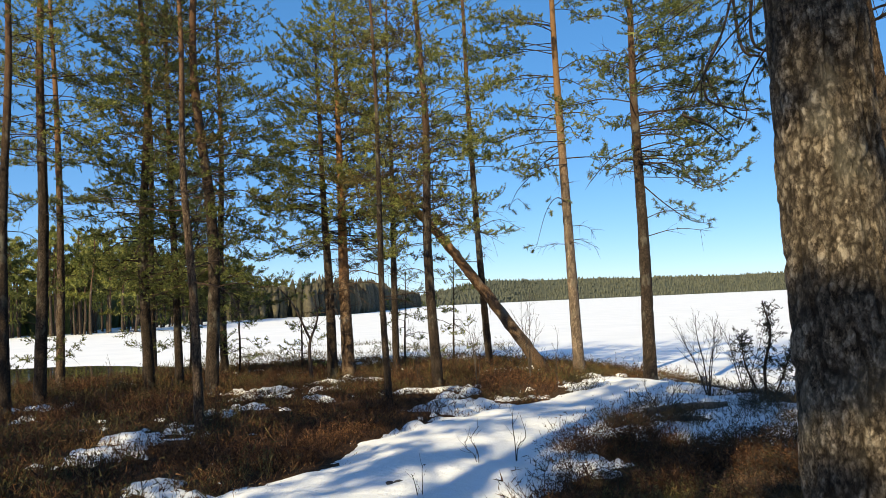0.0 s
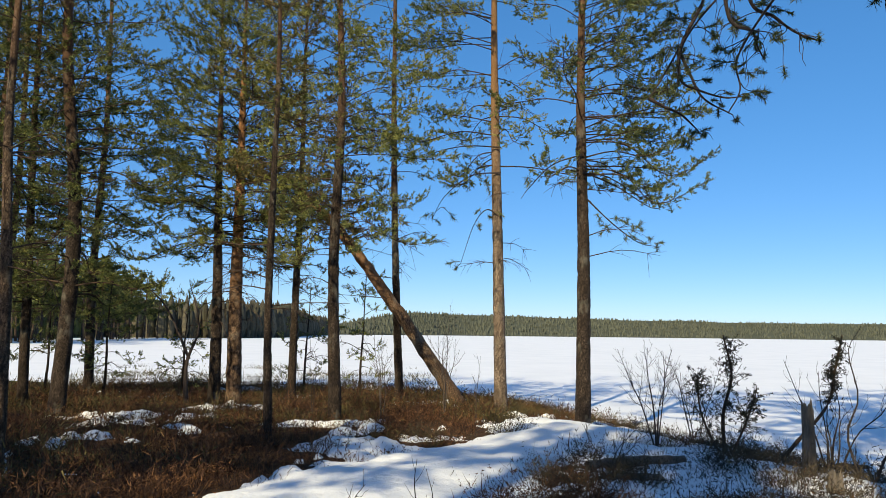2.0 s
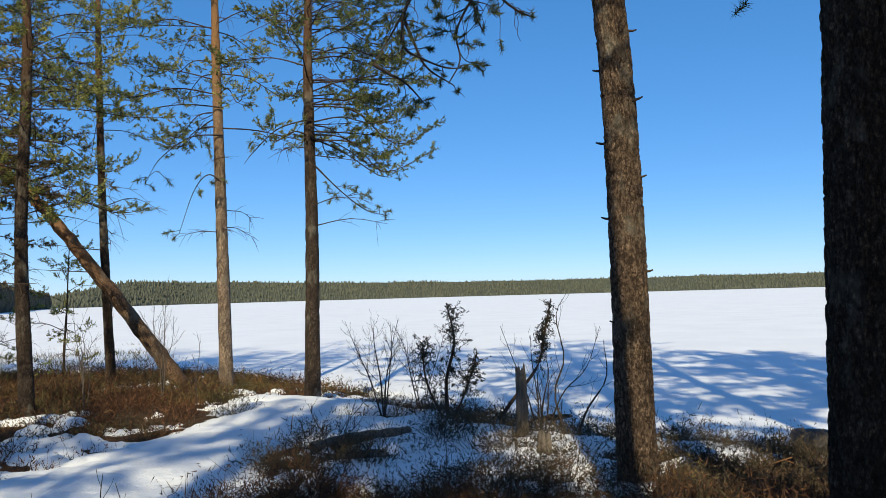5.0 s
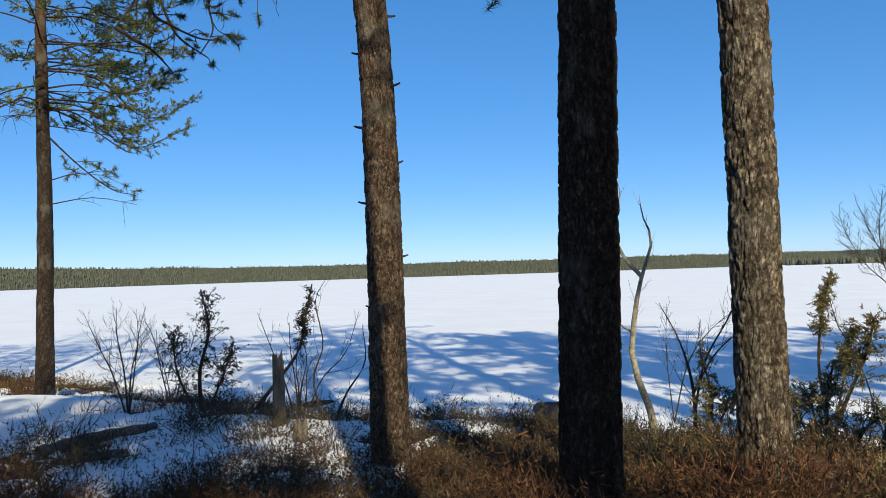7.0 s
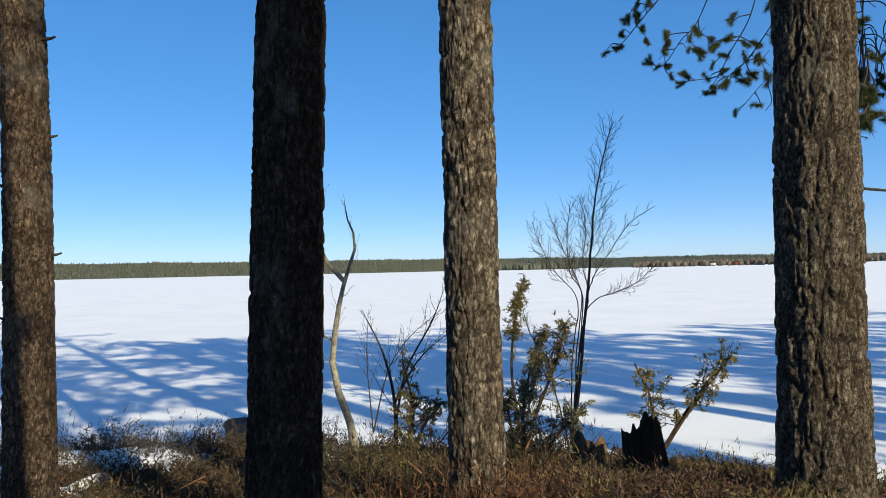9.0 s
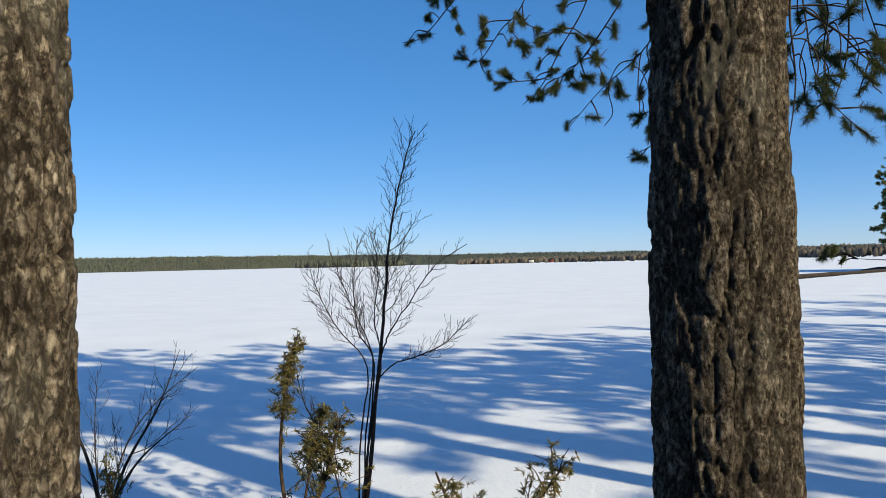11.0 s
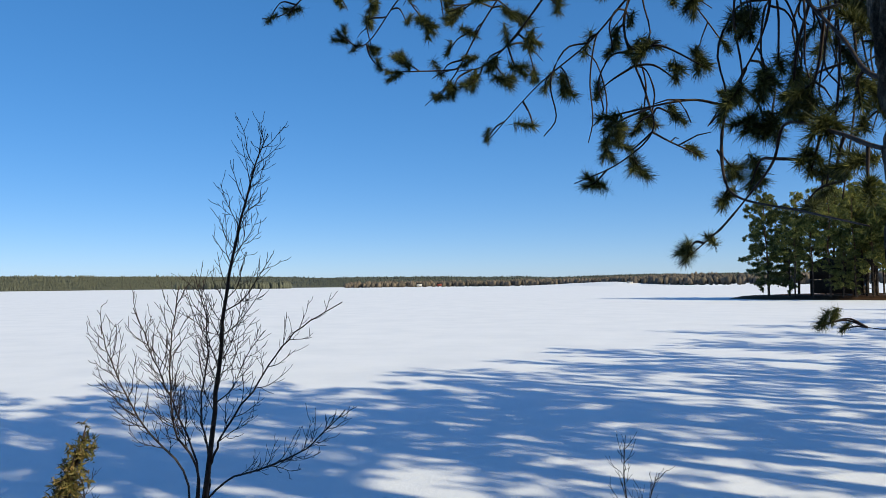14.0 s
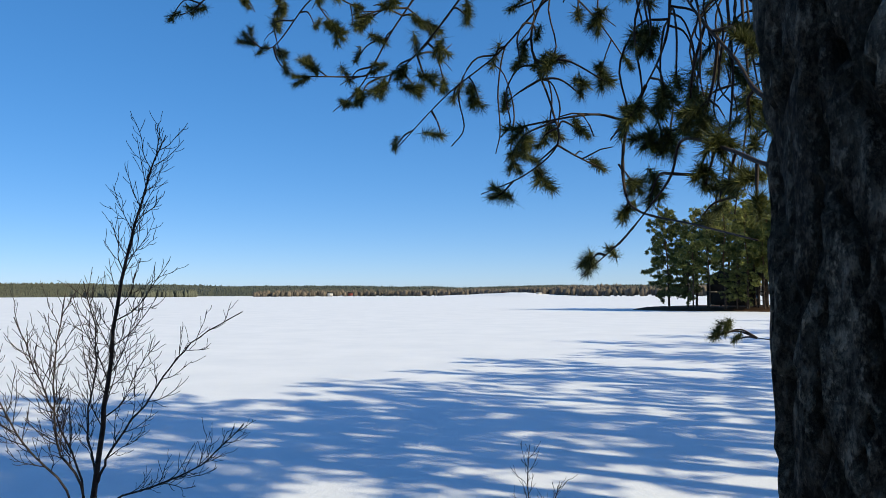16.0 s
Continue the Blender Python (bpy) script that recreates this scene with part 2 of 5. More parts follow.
# ---- mesh tools ----


class Geo:
    """Gathers vertices and faces in bulk for one mesh."""

    def __init__(self):
        self.v, self.f, self.n = [], [], 0

    def add(self, verts, faces):
        verts = np.asarray(verts, float).reshape(-1, 3)
        self.v.append(verts)
        self.f.append(np.asarray(faces, int) + self.n)
        self.n += len(verts)

    def mesh(self, name, mat, smooth=False, tone=None):
        me = bpy.data.meshes.new(name)
        v = np.concatenate(self.v)
        fs = [f for f in self.f if len(f)]
        loops = np.concatenate([f.ravel() for f in fs])
        sizes = np.concatenate([np.full(len(f), f.shape[1]) for f in fs])
        me.vertices.add(len(v))
        me.vertices.foreach_set("co", v.ravel().astype(np.float32))
        me.loops.add(len(loops))
        me.loops.foreach_set("vertex_index", loops.astype(np.int32))
        me.polygons.add(len(sizes))
        me.polygons.foreach_set("loop_start", np.concatenate([[0], np.cumsum(sizes)[:-1]]).astype(np.int32))
        if smooth:
            me.polygons.foreach_set("use_smooth", np.ones(len(sizes), bool))
        if tone is not None:
            me.attributes.new("tone", "FLOAT", "POINT").data.foreach_set("value", tone.astype(np.float32))
        me.materials.append(mat)
        me.update(calc_edges=True)
        return me


def part(name, geo, mat, parent=None, label="", smooth=False, tone=None):
    """Links what geo holds as one mesh object, under a thing or a part."""
    ob = new(name, geo.mesh(name, mat, smooth, tone))
    if parent is not None:
        ob.parent = parent
    if label:
        tagged(ob, label)
    return ob


def thing(name, x, y, z, label, category, group="", kind=""):
    ob = new(name)
    ob.location = (x, y, z)
    ob.empty_display_size = 0.2
    return tagged(ob, label, category, group, kind)


def smooth01(a):
    a = np.clip(a, 0, 1)
    return a * a * (3 - 2 * a)


def unit(a):
    return a / np.maximum(np.linalg.norm(a, axis=-1, keepdims=True), 1e-9)


def lattice(ix, iy, seed):
    h = (ix.astype(np.int64) * 374761393 + iy.astype(np.int64) * 668265263 + seed * 1442695041) & 0x7FFFFFFF
    h = ((h ^ (h >> 13)) * 1274126177) & 0x7FFFFFFF
    return ((h ^ (h >> 16)) & 0xFFFF) / 65535.0


def noise2(x, y, seed=0, octaves=3):
    """Smooth value noise, about 0 to 1."""
    x, y = np.asarray(x, float), np.asarray(y, float)
    total, amp, norm = 0.0, 1.0, 0.0
    for o in range(octaves):
        ix, iy = np.floor(x), np.floor(y)
        fx, fy = smooth01(x - ix), smooth01(y - iy)
        a, b = lattice(ix, iy, seed + o), lattice(ix + 1, iy, seed + o)
        c, d = lattice(ix, iy + 1, seed + o), lattice(ix + 1, iy + 1, seed + o)
        total = total + amp * ((a * (1 - fx) + b * fx) * (1 - fy) + (c * (1 - fx) + d * fx) * fy)
        norm += amp
        amp *= 0.5
        x, y = x * 2.03 + 17.1, y * 2.03 + 5.3
    return total / norm


def plates(u, v, period, seed):
    """Cells round scattered centres, wrapping along u: distance to the cell's border and a value for each cell."""
    iu, iv = np.floor(u), np.floor(v)
    best, second, ident = np.full(u.shape, 9.0), np.full(u.shape, 9.0), np.zeros(u.shape)
    for du in (-1, 0, 1):
        for dv in (-1, 0, 1):
            cu, cv = iu + du, iv + dv
            wu = np.mod(cu, period)
            d = np.hypot(cu + 0.1 + 0.8 * lattice(wu, cv, seed) - u, cv + 0.1 + 0.8 * lattice(wu, cv, seed + 7) - v)
            near = d < best
            second = np.where(near, best, np.minimum(second, d))
            ident = np.where(near, lattice(wu, cv, seed + 3), ident)
            best = np.where(near, d, best)
    return second - best, ident


def curve_points(ctrl, n):
    """A smooth line through control points."""
    c = np.asarray(ctrl, float)
    p = np.concatenate([[2 * c[0] - c[1]], c, [2 * c[-1] - c[-2]]])
    t = np.linspace(0, len(c) - 1 - 1e-6, n)
    i = t.astype(int)
    f = (t - i)[:, None]
    a, b, d, e = p[i], p[i + 1], p[i + 2], p[i + 3]
    return 0.5 * (2 * b + (d - a) * f + (2 * a - 5 * b + 4 * d - e) * f ** 2 + (3 * b - a - 3 * d + e) * f ** 3)


def tube(geo, pts, radii, sides=5, cap=True):
    """A round tapering limb along pts."""
    pts = np.asarray(pts, float)
    n = len(pts)
    radii = np.broadcast_to(np.asarray(radii, float), (n,))
    tan = unit(np.gradient(pts, axis=0))
    ref = np.where(np.abs(tan[:, 2:3]) > 0.9, np.array([[1.0, 0, 0]]), np.array([[0, 0, 1.0]]))
    a = unit(np.cross(tan, ref))
    b = np.cross(tan, a)
    ang = np.arange(sides) * 2 * math.pi / sides
    ring = pts[:, None] + radii[:, None, None] * (a[:, None] * np.cos(ang)[None, :, None] + b[:, None] * np.sin(ang)[None, :, None])
    i, j = np.meshgrid(np.arange(n - 1), np.arange(sides), indexing="ij")
    k = (j + 1) % sides
    f = np.stack([i * sides + j, i * sides + k, (i + 1) * sides + k, (i + 1) * sides + j], -1).reshape(-1, 4)
    geo.add(ring.reshape(-1, 3), f)
    if cap and sides <= 8:
        geo.f.append(np.array([[geo.n - sides + q for q in range(sides)]]))


def blades(geo, base, way, length, width, rng):
    """Thin three-cornered blades from base along way."""
    n = len(base)
    side = unit(np.cross(way, rng.normal(size=(n, 3))))
    length, width = np.broadcast_to(length, (n,))[:, None], np.broadcast_to(width, (n,))[:, None]
    v = np.stack([base - side * width / 2, base + side * width / 2, base + way * length], 1)
    geo.add(v, np.arange(3 * n).reshape(-1, 3))


def tufts(geo, at, way, per, length, width, reach, rng, spread=0.85):
    """Bunches of needles: per needles round each twig end."""
    n = len(at)
    way = unit(np.asarray(way, float))
    s = rng.random((n, per, 1)) ** 0.8
    base = at[:, None] - way[:, None] * reach * (1 - s)
    d = unit(way[:, None] * (0.35 + 0.5 * s) + spread * unit(rng.normal(size=(n, per, 3))))
    lens = length * rng.uniform(0.7, 1.15, (n, per))
    blades(geo, base.reshape(-1, 3), d.reshape(-1, 3), lens.ravel(), width, rng)

# ---- ground, snow and lake ----
LAKE_Z = -0.6
SHORE = np.array([
    (-70, 22), (-30, 23), (-14, 21.5), (-11, 23.5), (-8.5, 26.5), (-5, 28), (-1.5, 27), (2.7, 26), (5, 23.5), (6.1, 20), (6.6, 16.5), (7, 13),
    (7.3, 11), (8.2, 9.3), (8.9, 7.8), (9.3, 6), (9.5, 4.5), (9.2, 3), (9, 0), (9.6, -5), (13, -11), (21, -18), (31, -28), (43, -38),
    (60, -47), (85, -52), (104, -50), (111, -46), (121, -33), (131, -31), (150, -46), (150, -120), (-70, -120)], float)


def shore_distance(x, y):
    """Metres from the shoreline, positive on land."""
    x, y = np.asarray(x, float), np.asarray(y, float)
    best, inside = np.full(x.shape, 1e9), np.zeros(x.shape, bool)
    for a, b in zip(SHORE, np.roll(SHORE, -1, 0)):
        d = b - a
        t = np.clip(((x - a[0]) * d[0] + (y - a[1]) * d[1]) / (d @ d), 0, 1)
        best = np.minimum(best, np.hypot(x - a[0] - t * d[0], y - a[1] - t * d[1]))
        if a[1] != b[1]:
            cross = (a[1] > y) != (b[1] > y)
            inside ^= cross & (x < (b[0] - a[0]) * (y - a[1]) / (b[1] - a[1]) + a[0])
    return np.where(inside, best, -best)


def ground_z(x, y):
    x, y = np.asarray(x, float), np.asarray(y, float)
    sd = shore_distance(x, y) + 0.7 * (noise2(x * 0.8, y * 0.8, 11) - 0.5)
    top = -0.12 + 0.5 * np.exp(-((x - 4.45) / 1.75) ** 2 - ((y - 4.0) / 2.6) ** 2)
    top = top + 0.10 * np.exp(-((x - 3.5) / 2.5) ** 2 - ((y - 15.5) / 3.0) ** 2)
    top = top + 0.12 * (noise2(x * 0.45, y * 0.45, 3) - 0.5) + 0.07 * (noise2(x * 1.7, y * 1.7, 5) - 0.5)
    reach = 2.8 + 2.2 * smooth01((y - 9) / 8)
    return np.where(sd > 0, LAKE_Z + (top - LAKE_Z) * smooth01(sd / reach) ** 0.75, LAKE_Z + np.maximum(sd * 0.35, -0.7)) - 0.02


def gz(x, y):
    return float(ground_z(np.array([x]), np.array([y]))[0])


TRACK = np.array([(-2.2, 4.0, 1.1), (-1.3, 5.8, 1.25), (-0.5, 7.2, 1.35), (0.1, 8.6, 1.35), (0.75, 10.0, 1.15), (1.7, 11.5, 1.0), (2.6, 12.8, 0.85), (3.4, 14.0, 0.6), (4.9, 15.4, 0.55), (6.2, 16.6, 0.8)])


def snow_cover(x, y):
    """Depth of the snow that is left, in metres; below zero it has melted."""
    x, y = np.asarray(x, float), np.asarray(y, float)
    lane = np.full(x.shape, -9.0)
    for a, b in zip(TRACK[:-1], TRACK[1:]):
        d = b[:2] - a[:2]
        t = np.clip(((x - a[0]) * d[0] + (y - a[1]) * d[1]) / (d @ d), 0, 1)
        w = a[2] + t * (b[2] - a[2])
        lane = np.maximum(lane, 1.0 - np.hypot(x - a[0] - t * d[0], y - a[1] - t * d[1]) / w)
    edge = noise2(x * 1.3, y * 1.3, 21) - 0.5 + 0.45 * (noise2(x * 5, y * 5, 23) - 0.5)
    lane = lane + 0.55 * edge
    patch = 0.5 + 0.8 * (noise2(x * 0.75, y * 0.75, 31) - 0.5) + 0.35 * (noise2(x * 2.3, y * 2.3, 35) - 0.5) + 0.55 * (noise2(x * 5.5, y * 5.5, 37) - 0.5)
    wet = 0.66 - 0.27 * smooth01((x - 1.4) / 1.5) * smooth01((y - 7.8) / 1.5) * smooth01((17.5 - y) / 3) - 0.10 * smooth01((x - 5.2) / 1.2) * smooth01((y - 8.5) / 2)
    wet = wet - 0.05 * smooth01((x + 6) / 3) * smooth01((y - 9) / 1.5) * smooth01((13 - y) / 1.5)
    wet = wet + 0.12 * smooth01((7.0 - y) / 1.5) * smooth01((x - 1.5) / 1.0) + 0.06 * smooth01((-x - 5) / 2) + 0.035 * smooth01((0.5 - x) / 1.5)
    wet = wet - 0.11 * smooth01((x - 2.4) / 1.0) * smooth01((y - 6.2) / 1.2) * smooth01((13 - y) / 2)
    s = np.maximum(lane * 0.35, (patch - wet) * 1.1)
    sd = shore_distance(x, y)
    return np.where(sd < 0.9, np.maximum(s, 0.05 * (0.9 - sd) / 0.9 + 0.5 * (patch - 0.45)), s)


def sheet(name, xs, ys, height, mat, label, category, trim=None):
    gx, gy = np.meshgrid(xs, ys, indexing="ij")
    z = height(gx, gy)
    nx, ny = gx.shape
    i, j = np.meshgrid(np.arange(nx - 1), np.arange(ny - 1), indexing="ij")
    f = np.stack([i * ny + j, (i + 1) * ny + j, (i + 1) * ny + j + 1, i * ny + j + 1], -1).reshape(-1, 4)
    if trim is not None:
        f = f[trim(gx, gy, z).ravel()[f].any(1)]
    g = Geo()
    g.add(np.stack([gx, gy, z], -1), f)
    return tagged(part(name, g, mat, smooth=True), label, category, kind="structure")


XS = np.concatenate([np.arange(-70, -14, 2.0), np.arange(-14, 10.5, 0.11), np.arange(10.5, 151, 2.5)])
YS = np.concatenate([np.arange(-118, -1, 2.0), np.arange(-1, 30, 0.11), np.arange(30, 44, 2.0)])
sheet("ground", XS, YS, ground_z, M_SOIL, "dark brown heath soil sloping to the frozen lake", "ground")


def snow_height(x, y):
    c = snow_cover(x, y)
    lump = 0.05 * (noise2(x * 2.4, y * 2.4, 41) - 0.5) + 0.02 * (noise2(x * 9, y * 9, 43) - 0.5)
    return ground_z(x, y) + np.where(c > 0, 0.11 * (1 - np.exp(-np.maximum(c, 0) * 9)), np.maximum(c, -0.2)) + np.where(c > 0, lump, 0)


XN, YN = np.arange(-13, 9.8, 0.07), np.arange(2.0, 28, 0.07)
sheet("snow_patch", XN, YN, snow_height, M_SNOW, "melting white snow left on the heath", "snow", lambda x, y, z: snow_cover(x, y) > -0.12)


def lake_height(x, y):
    near = np.exp(-(np.maximum(np.abs(x - 15) - 25, 0) / 40) ** 2 - (np.maximum(np.abs(y - 10) - 25, 0) / 40) ** 2)
    return LAKE_Z + near * (0.05 * (noise2(x * 0.28, y * 0.5, 51) - 0.5) + 0.02 * (noise2(x * 1.5, y * 2.2, 53) - 0.5))


XL = np.concatenate([np.array([-4500, -1500, -600, -250, -120, -70, -40]), np.arange(-30, 60, 0.6), np.array([62, 75, 100, 150, 300, 700, 1600, 4500])])
YL = np.concatenate([np.array([-4500, -1500, -500, -200, -110, -70]), np.arange(-50, 60, 0.6), np.array([62, 75, 100, 150, 300, 700, 1600, 4500])])
lake = sheet("lake", XL, YL, lake_height, M_LAKE, "wide frozen lake under wind-packed white snow", "lake")

# ---- pines ----


def pine_axis(x, y, z, height, lean, rng, bend=0.12):
    ctrl = [(x + lean[0] * k + bend * rng.normal() * (0 < k < 1), y + lean[1] * k + bend * rng.normal() * (0 < k < 1), z - 0.15 + (height + 0.15) * k) for k in (0, 0.25, 0.5, 0.75, 1)]
    return lambda k: curve_points(ctrl, 401)[np.clip(np.rint(np.asarray(k) * 400).astype(int), 0, 400)]


def rough_trunk(axis, r0, r1, height, detail_to, seed, sides=150, step=0.013, plate=0.027, depth=0.0115, flare=0.12, tall=3.2):
    """A trunk whose bark is broken into scaly plates up to the height detail_to; smooth and coarse above."""
    zs = np.concatenate([np.arange(0, detail_to, step), np.linspace(detail_to, height, 40)])
    k = zs / height
    ctr = np.stack([np.interp(k, np.linspace(0, 1, 401), axis(np.linspace(0, 1, 401))[:, q]) for q in range(3)], 1)
    ang = np.arange(sides) * 2 * math.pi / sides
    zz, aa = np.meshgrid(zs, ang, indexing="ij")
    r = (r1 + (r0 - r1) * (1 - k))[:, None] * (1 + flare * np.exp(-zs / 0.28))[:, None]
    period = max(6, int(round(2 * math.pi * r0 / plate)))
    u = aa / (2 * math.pi) * period
    wob = noise2(u * 0.7 + 3, zz * 9, seed + 5, 2)
    v = zz / (plate * tall)
    edge, ident = plates(u + 1.1 * (wob - 0.5) * np.sin(aa / 2), v + 0.8 * (noise2(u, v, seed + 9, 2) - 0.5), period, seed)
    big, _ = plates(u / 2 + 0.7 * (wob - 0.5) * np.sin(aa / 2), v / 2.4, max(period // 2, 3), seed + 20)
    lump = noise2(u * 2.2, v * 2.2, seed + 31, 2)
    h = smooth01(edge / 0.16) * (0.35 + 0.9 * ident) + 0.8 * smooth01(big / 0.14) + 0.7 * lump - 1.2
    oval = 0.04 * np.sin(2 * aa + seed) + 0.05 * (noise2(zz * 1.3 + seed, np.cos(aa) * 1.2 + 3, seed + 40, 2) - 0.5)
    fade = np.where(zz < detail_to, 1.0, 0.35)
    rr = r * (1 + oval) + depth * h * fade
    g = Geo()
    ring = np.stack([ctr[:, 0:1] + rr * np.cos(aa), ctr[:, 1:2] + rr * np.sin(aa), np.broadcast_to(ctr[:, 2:3], rr.shape)], -1)
    n = len(zs)
    i, j = np.meshgrid(np.arange(n - 1), np.arange(sides), indexing="ij")
    jj = (j + 1) % sides
    g.add(ring, np.stack([i * sides + j, i * sides + jj, (i + 1) * sides + jj, (i + 1) * sides + j], -1).reshape(-1, 4))
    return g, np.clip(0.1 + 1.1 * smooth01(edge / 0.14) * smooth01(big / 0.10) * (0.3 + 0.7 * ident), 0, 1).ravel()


def crown(axis, height, r0, base, spread, rng, limbs_n, density, needle, width, per, side=None, droop=0.35, dead=0, dead_from=0.2, top_round=0.8, fineness=True):
    """Limbs in loose whorls with side twigs; needle bunches at the twig ends."""
    leaf, each = Geo(), []
    at, way = [], []
    for q in range(limbs_n):
        wood = Geo()
        each.append(wood)
        h = base + (1 - base) * ((q + rng.random()) / limbs_n) ** 0.95
        p0 = axis(h)
        az = rng.random() * 2 * math.pi
        if side is not None and rng.random() < 0.55:
            az = side + rng.normal() * 0.7
        rel = (h - base) / (1 - base)
        ln = spread * (0.35 + 0.75 * math.sin(math.pi * min(1, 0.18 + 0.82 * rel) ** top_round)) * rng.uniform(0.6, 1.15)
        out = np.array([math.cos(az), math.sin(az), 0.0])
        rise = (0.15 + 0.9 * rel) * ln * rng.uniform(0.5, 1.1)
        sag = droop * ln * (1 - rel) * rng.uniform(0.4, 1.4)
        ctrl = [p0, p0 + out * ln * 0.35 + [0, 0, rise * 0.5 - sag * 0.1], p0 + out * ln * 0.7 + [0, 0, rise * 0.75 - sag * 0.55] + rng.normal(size=3) * 0.06 * ln, p0 + out * ln + [0, 0, rise - sag]]
        line = curve_points(ctrl, 9)
        rl = max(0.008, r0 * 0.16 * (1 - 0.55 * rel))
        tube(wood, line, np.linspace(rl, rl * 0.25, 9), 4, False)
        for m in range(max(3, int(density * ln))):
            s = rng.uniform(0.3, 1.0)
            p = line[min(8, int(s * 8.99))]
            d = unit(out * rng.uniform(0.1, 0.9) + unit(rng.normal(size=3)) * 0.9 + [0, 0, 0.25])
            tl = rng.uniform(0.15, 0.42) * min(1.0, 0.5 + ln / 3)
            end = p + d * tl
            if fineness:
                tube(wood, np.array([p, p + d * tl * 0.55 + [0, 0, -0.03], end]), [rl * 0.3, rl * 0.22, rl * 0.12], 3, False)
            for w in range(rng.integers(2, 5)):
                f = rng.uniform(0.35, 1.0)
                at.append(p + d * tl * f + rng.normal(size=3) * 0.06)
                way.append(unit(d + 0.6 * rng.normal(size=3) + [0, 0, 0.25]))
        at.append(line[-1])
        way.append(line[-1] - line[-3])
    for q in range(dead):
        wood = Geo()
        each.append(wood)
        h = rng.uniform(dead_from, base + 0.12)
        p0 = axis(h)
        az = rng.random() * 2 * math.pi
        ln = rng.uniform(0.3, 1.5)
        out = np.array([math.cos(az), math.sin(az), rng.uniform(-0.25, 0.25)])
        line = curve_points([p0, p0 + out * ln * 0.5 + rng.normal(size=3) * 0.08, p0 + out * ln + [0, 0, -0.25 * ln * rng.random()] + rng.normal(size=3) * 0.1], 7)
        tube(wood, line, np.linspace(0.012, 0.003, 7), 3, False)
        for w in range(8):
            p = line[rng.integers(2, 7)]
            tube(wood, np.array([p, p + unit(rng.normal(size=3)) * rng.uniform(0.1, 0.35)]), [0.004, 0.002], 3, False)
    tufts(leaf, np.array(at), np.array(way), per, needle, width, needle * 0.9, rng)
    return each, leaf


def pad_crown(axis, height, r0, base, spread, rng, limbs_n, side=None, droop=0.35, dead=0, dead_from=0.2, top_round=0.8, per=14, needle=0.052, width=0.0155, apart=0.145):
    """Whorls of limbs with side shoots to both hands; tight needle brushes crowd the outer shoots into pads, with gaps between the limbs."""
    leaf, each = Geo(), []
    at, way = [], []
    whorl = 0.0
    for q in range(limbs_n):
        wood = Geo()
        each.append(wood)
        if q % 4 == 0:
            whorl = rng.random() * 6.28
        h = base + (1 - base) * max(0.0, (q - q % 4 + 2 + 1.1 * rng.normal()) / limbs_n) ** 0.95
        h = min(max(h, base), 0.995)
        rel = (h - base) / (1 - base)
        az = whorl + (q % 4) * 1.57 + rng.normal() * 0.3
        if side is not None and rng.random() < 0.5:
            az = side + rng.normal() * 0.7
        p0 = axis(h)
        ln = spread * (0.30 + 0.75 * math.sin(math.pi * min(1, 0.22 + 0.78 * rel) ** top_round)) * rng.uniform(0.6, 1.15)
        out = np.array([math.cos(az), math.sin(az), 0.0])
        rise, sag = (0.16 + 0.8 * rel) * ln * rng.uniform(0.5, 1.1), droop * ln * (1 - rel) * rng.uniform(0.3, 1.3)
        ctrl = [p0, p0 + out * ln * 0.35 + [0, 0, rise * 0.4 - sag * 0.25], p0 + out * ln * 0.72 + [0, 0, rise * 0.7 - sag * 0.95] + rng.normal(size=3) * 0.06 * ln, p0 + out * ln + [0, 0, rise - sag * 0.8]]
        line = curve_points(ctrl, 13)
        rl = max(0.007, r0 * 0.12 * (1 - 0.6 * rel))
        tube(wood, line, np.linspace(rl, rl * 0.25, 13), 4, False)
        shoots = max(4, int(ln / apart * (1.7 if p0[2] < 8.8 else 0.7)))
        for m in range(shoots):
            s = 0.28 + 0.72 * (m + rng.random()) / shoots
            i = min(11, int(s * 12))
            p = line[i] + (line[i + 1] - line[i]) * (s * 12 - i)
            tan = unit(line[i + 1] - line[i])
            hand = unit(np.cross(tan, [0, 0, 1.0])) * (1 if m % 2 else -1)
            d = unit(tan * 0.75 + hand * rng.uniform(0.5, 1.1) + [0, 0, rng.uniform(-0.05, 0.45)] + rng.normal(size=3) * 0.15)
            tl = (0.16 + 0.42 * ln / 2.0 * (1.05 - s)) * rng.uniform(0.6, 1.2)
            end = p + d * tl + [0, 0, 0.06 * tl]
            tube(wood, np.array([p, p + d * tl * 0.55 + [0, 0, -0.02], end]), [rl * 0.28, rl * 0.2, 0.003], 3, False)
            at.append(end)
            way.append(d + [0, 0, 0.3])
            for w in range(int(tl / 0.075)):
                turn = unit(d + np.cross(d, rng.normal(size=3)) * 0.8 + [0, 0, 0.2])
                at.append(p + d * tl * rng.uniform(0.35, 0.95) + turn * rng.uniform(0.06, 0.14))
                way.append(turn)
        at.append(line[-1])
        way.append(line[-1] - line[-3])
    each += dead_limbs(axis, base, rng, dead, dead_from)
    tufts(leaf, np.array(at), np.array(way), per, needle, width, 0.10, rng, 0.8)
    return each, leaf


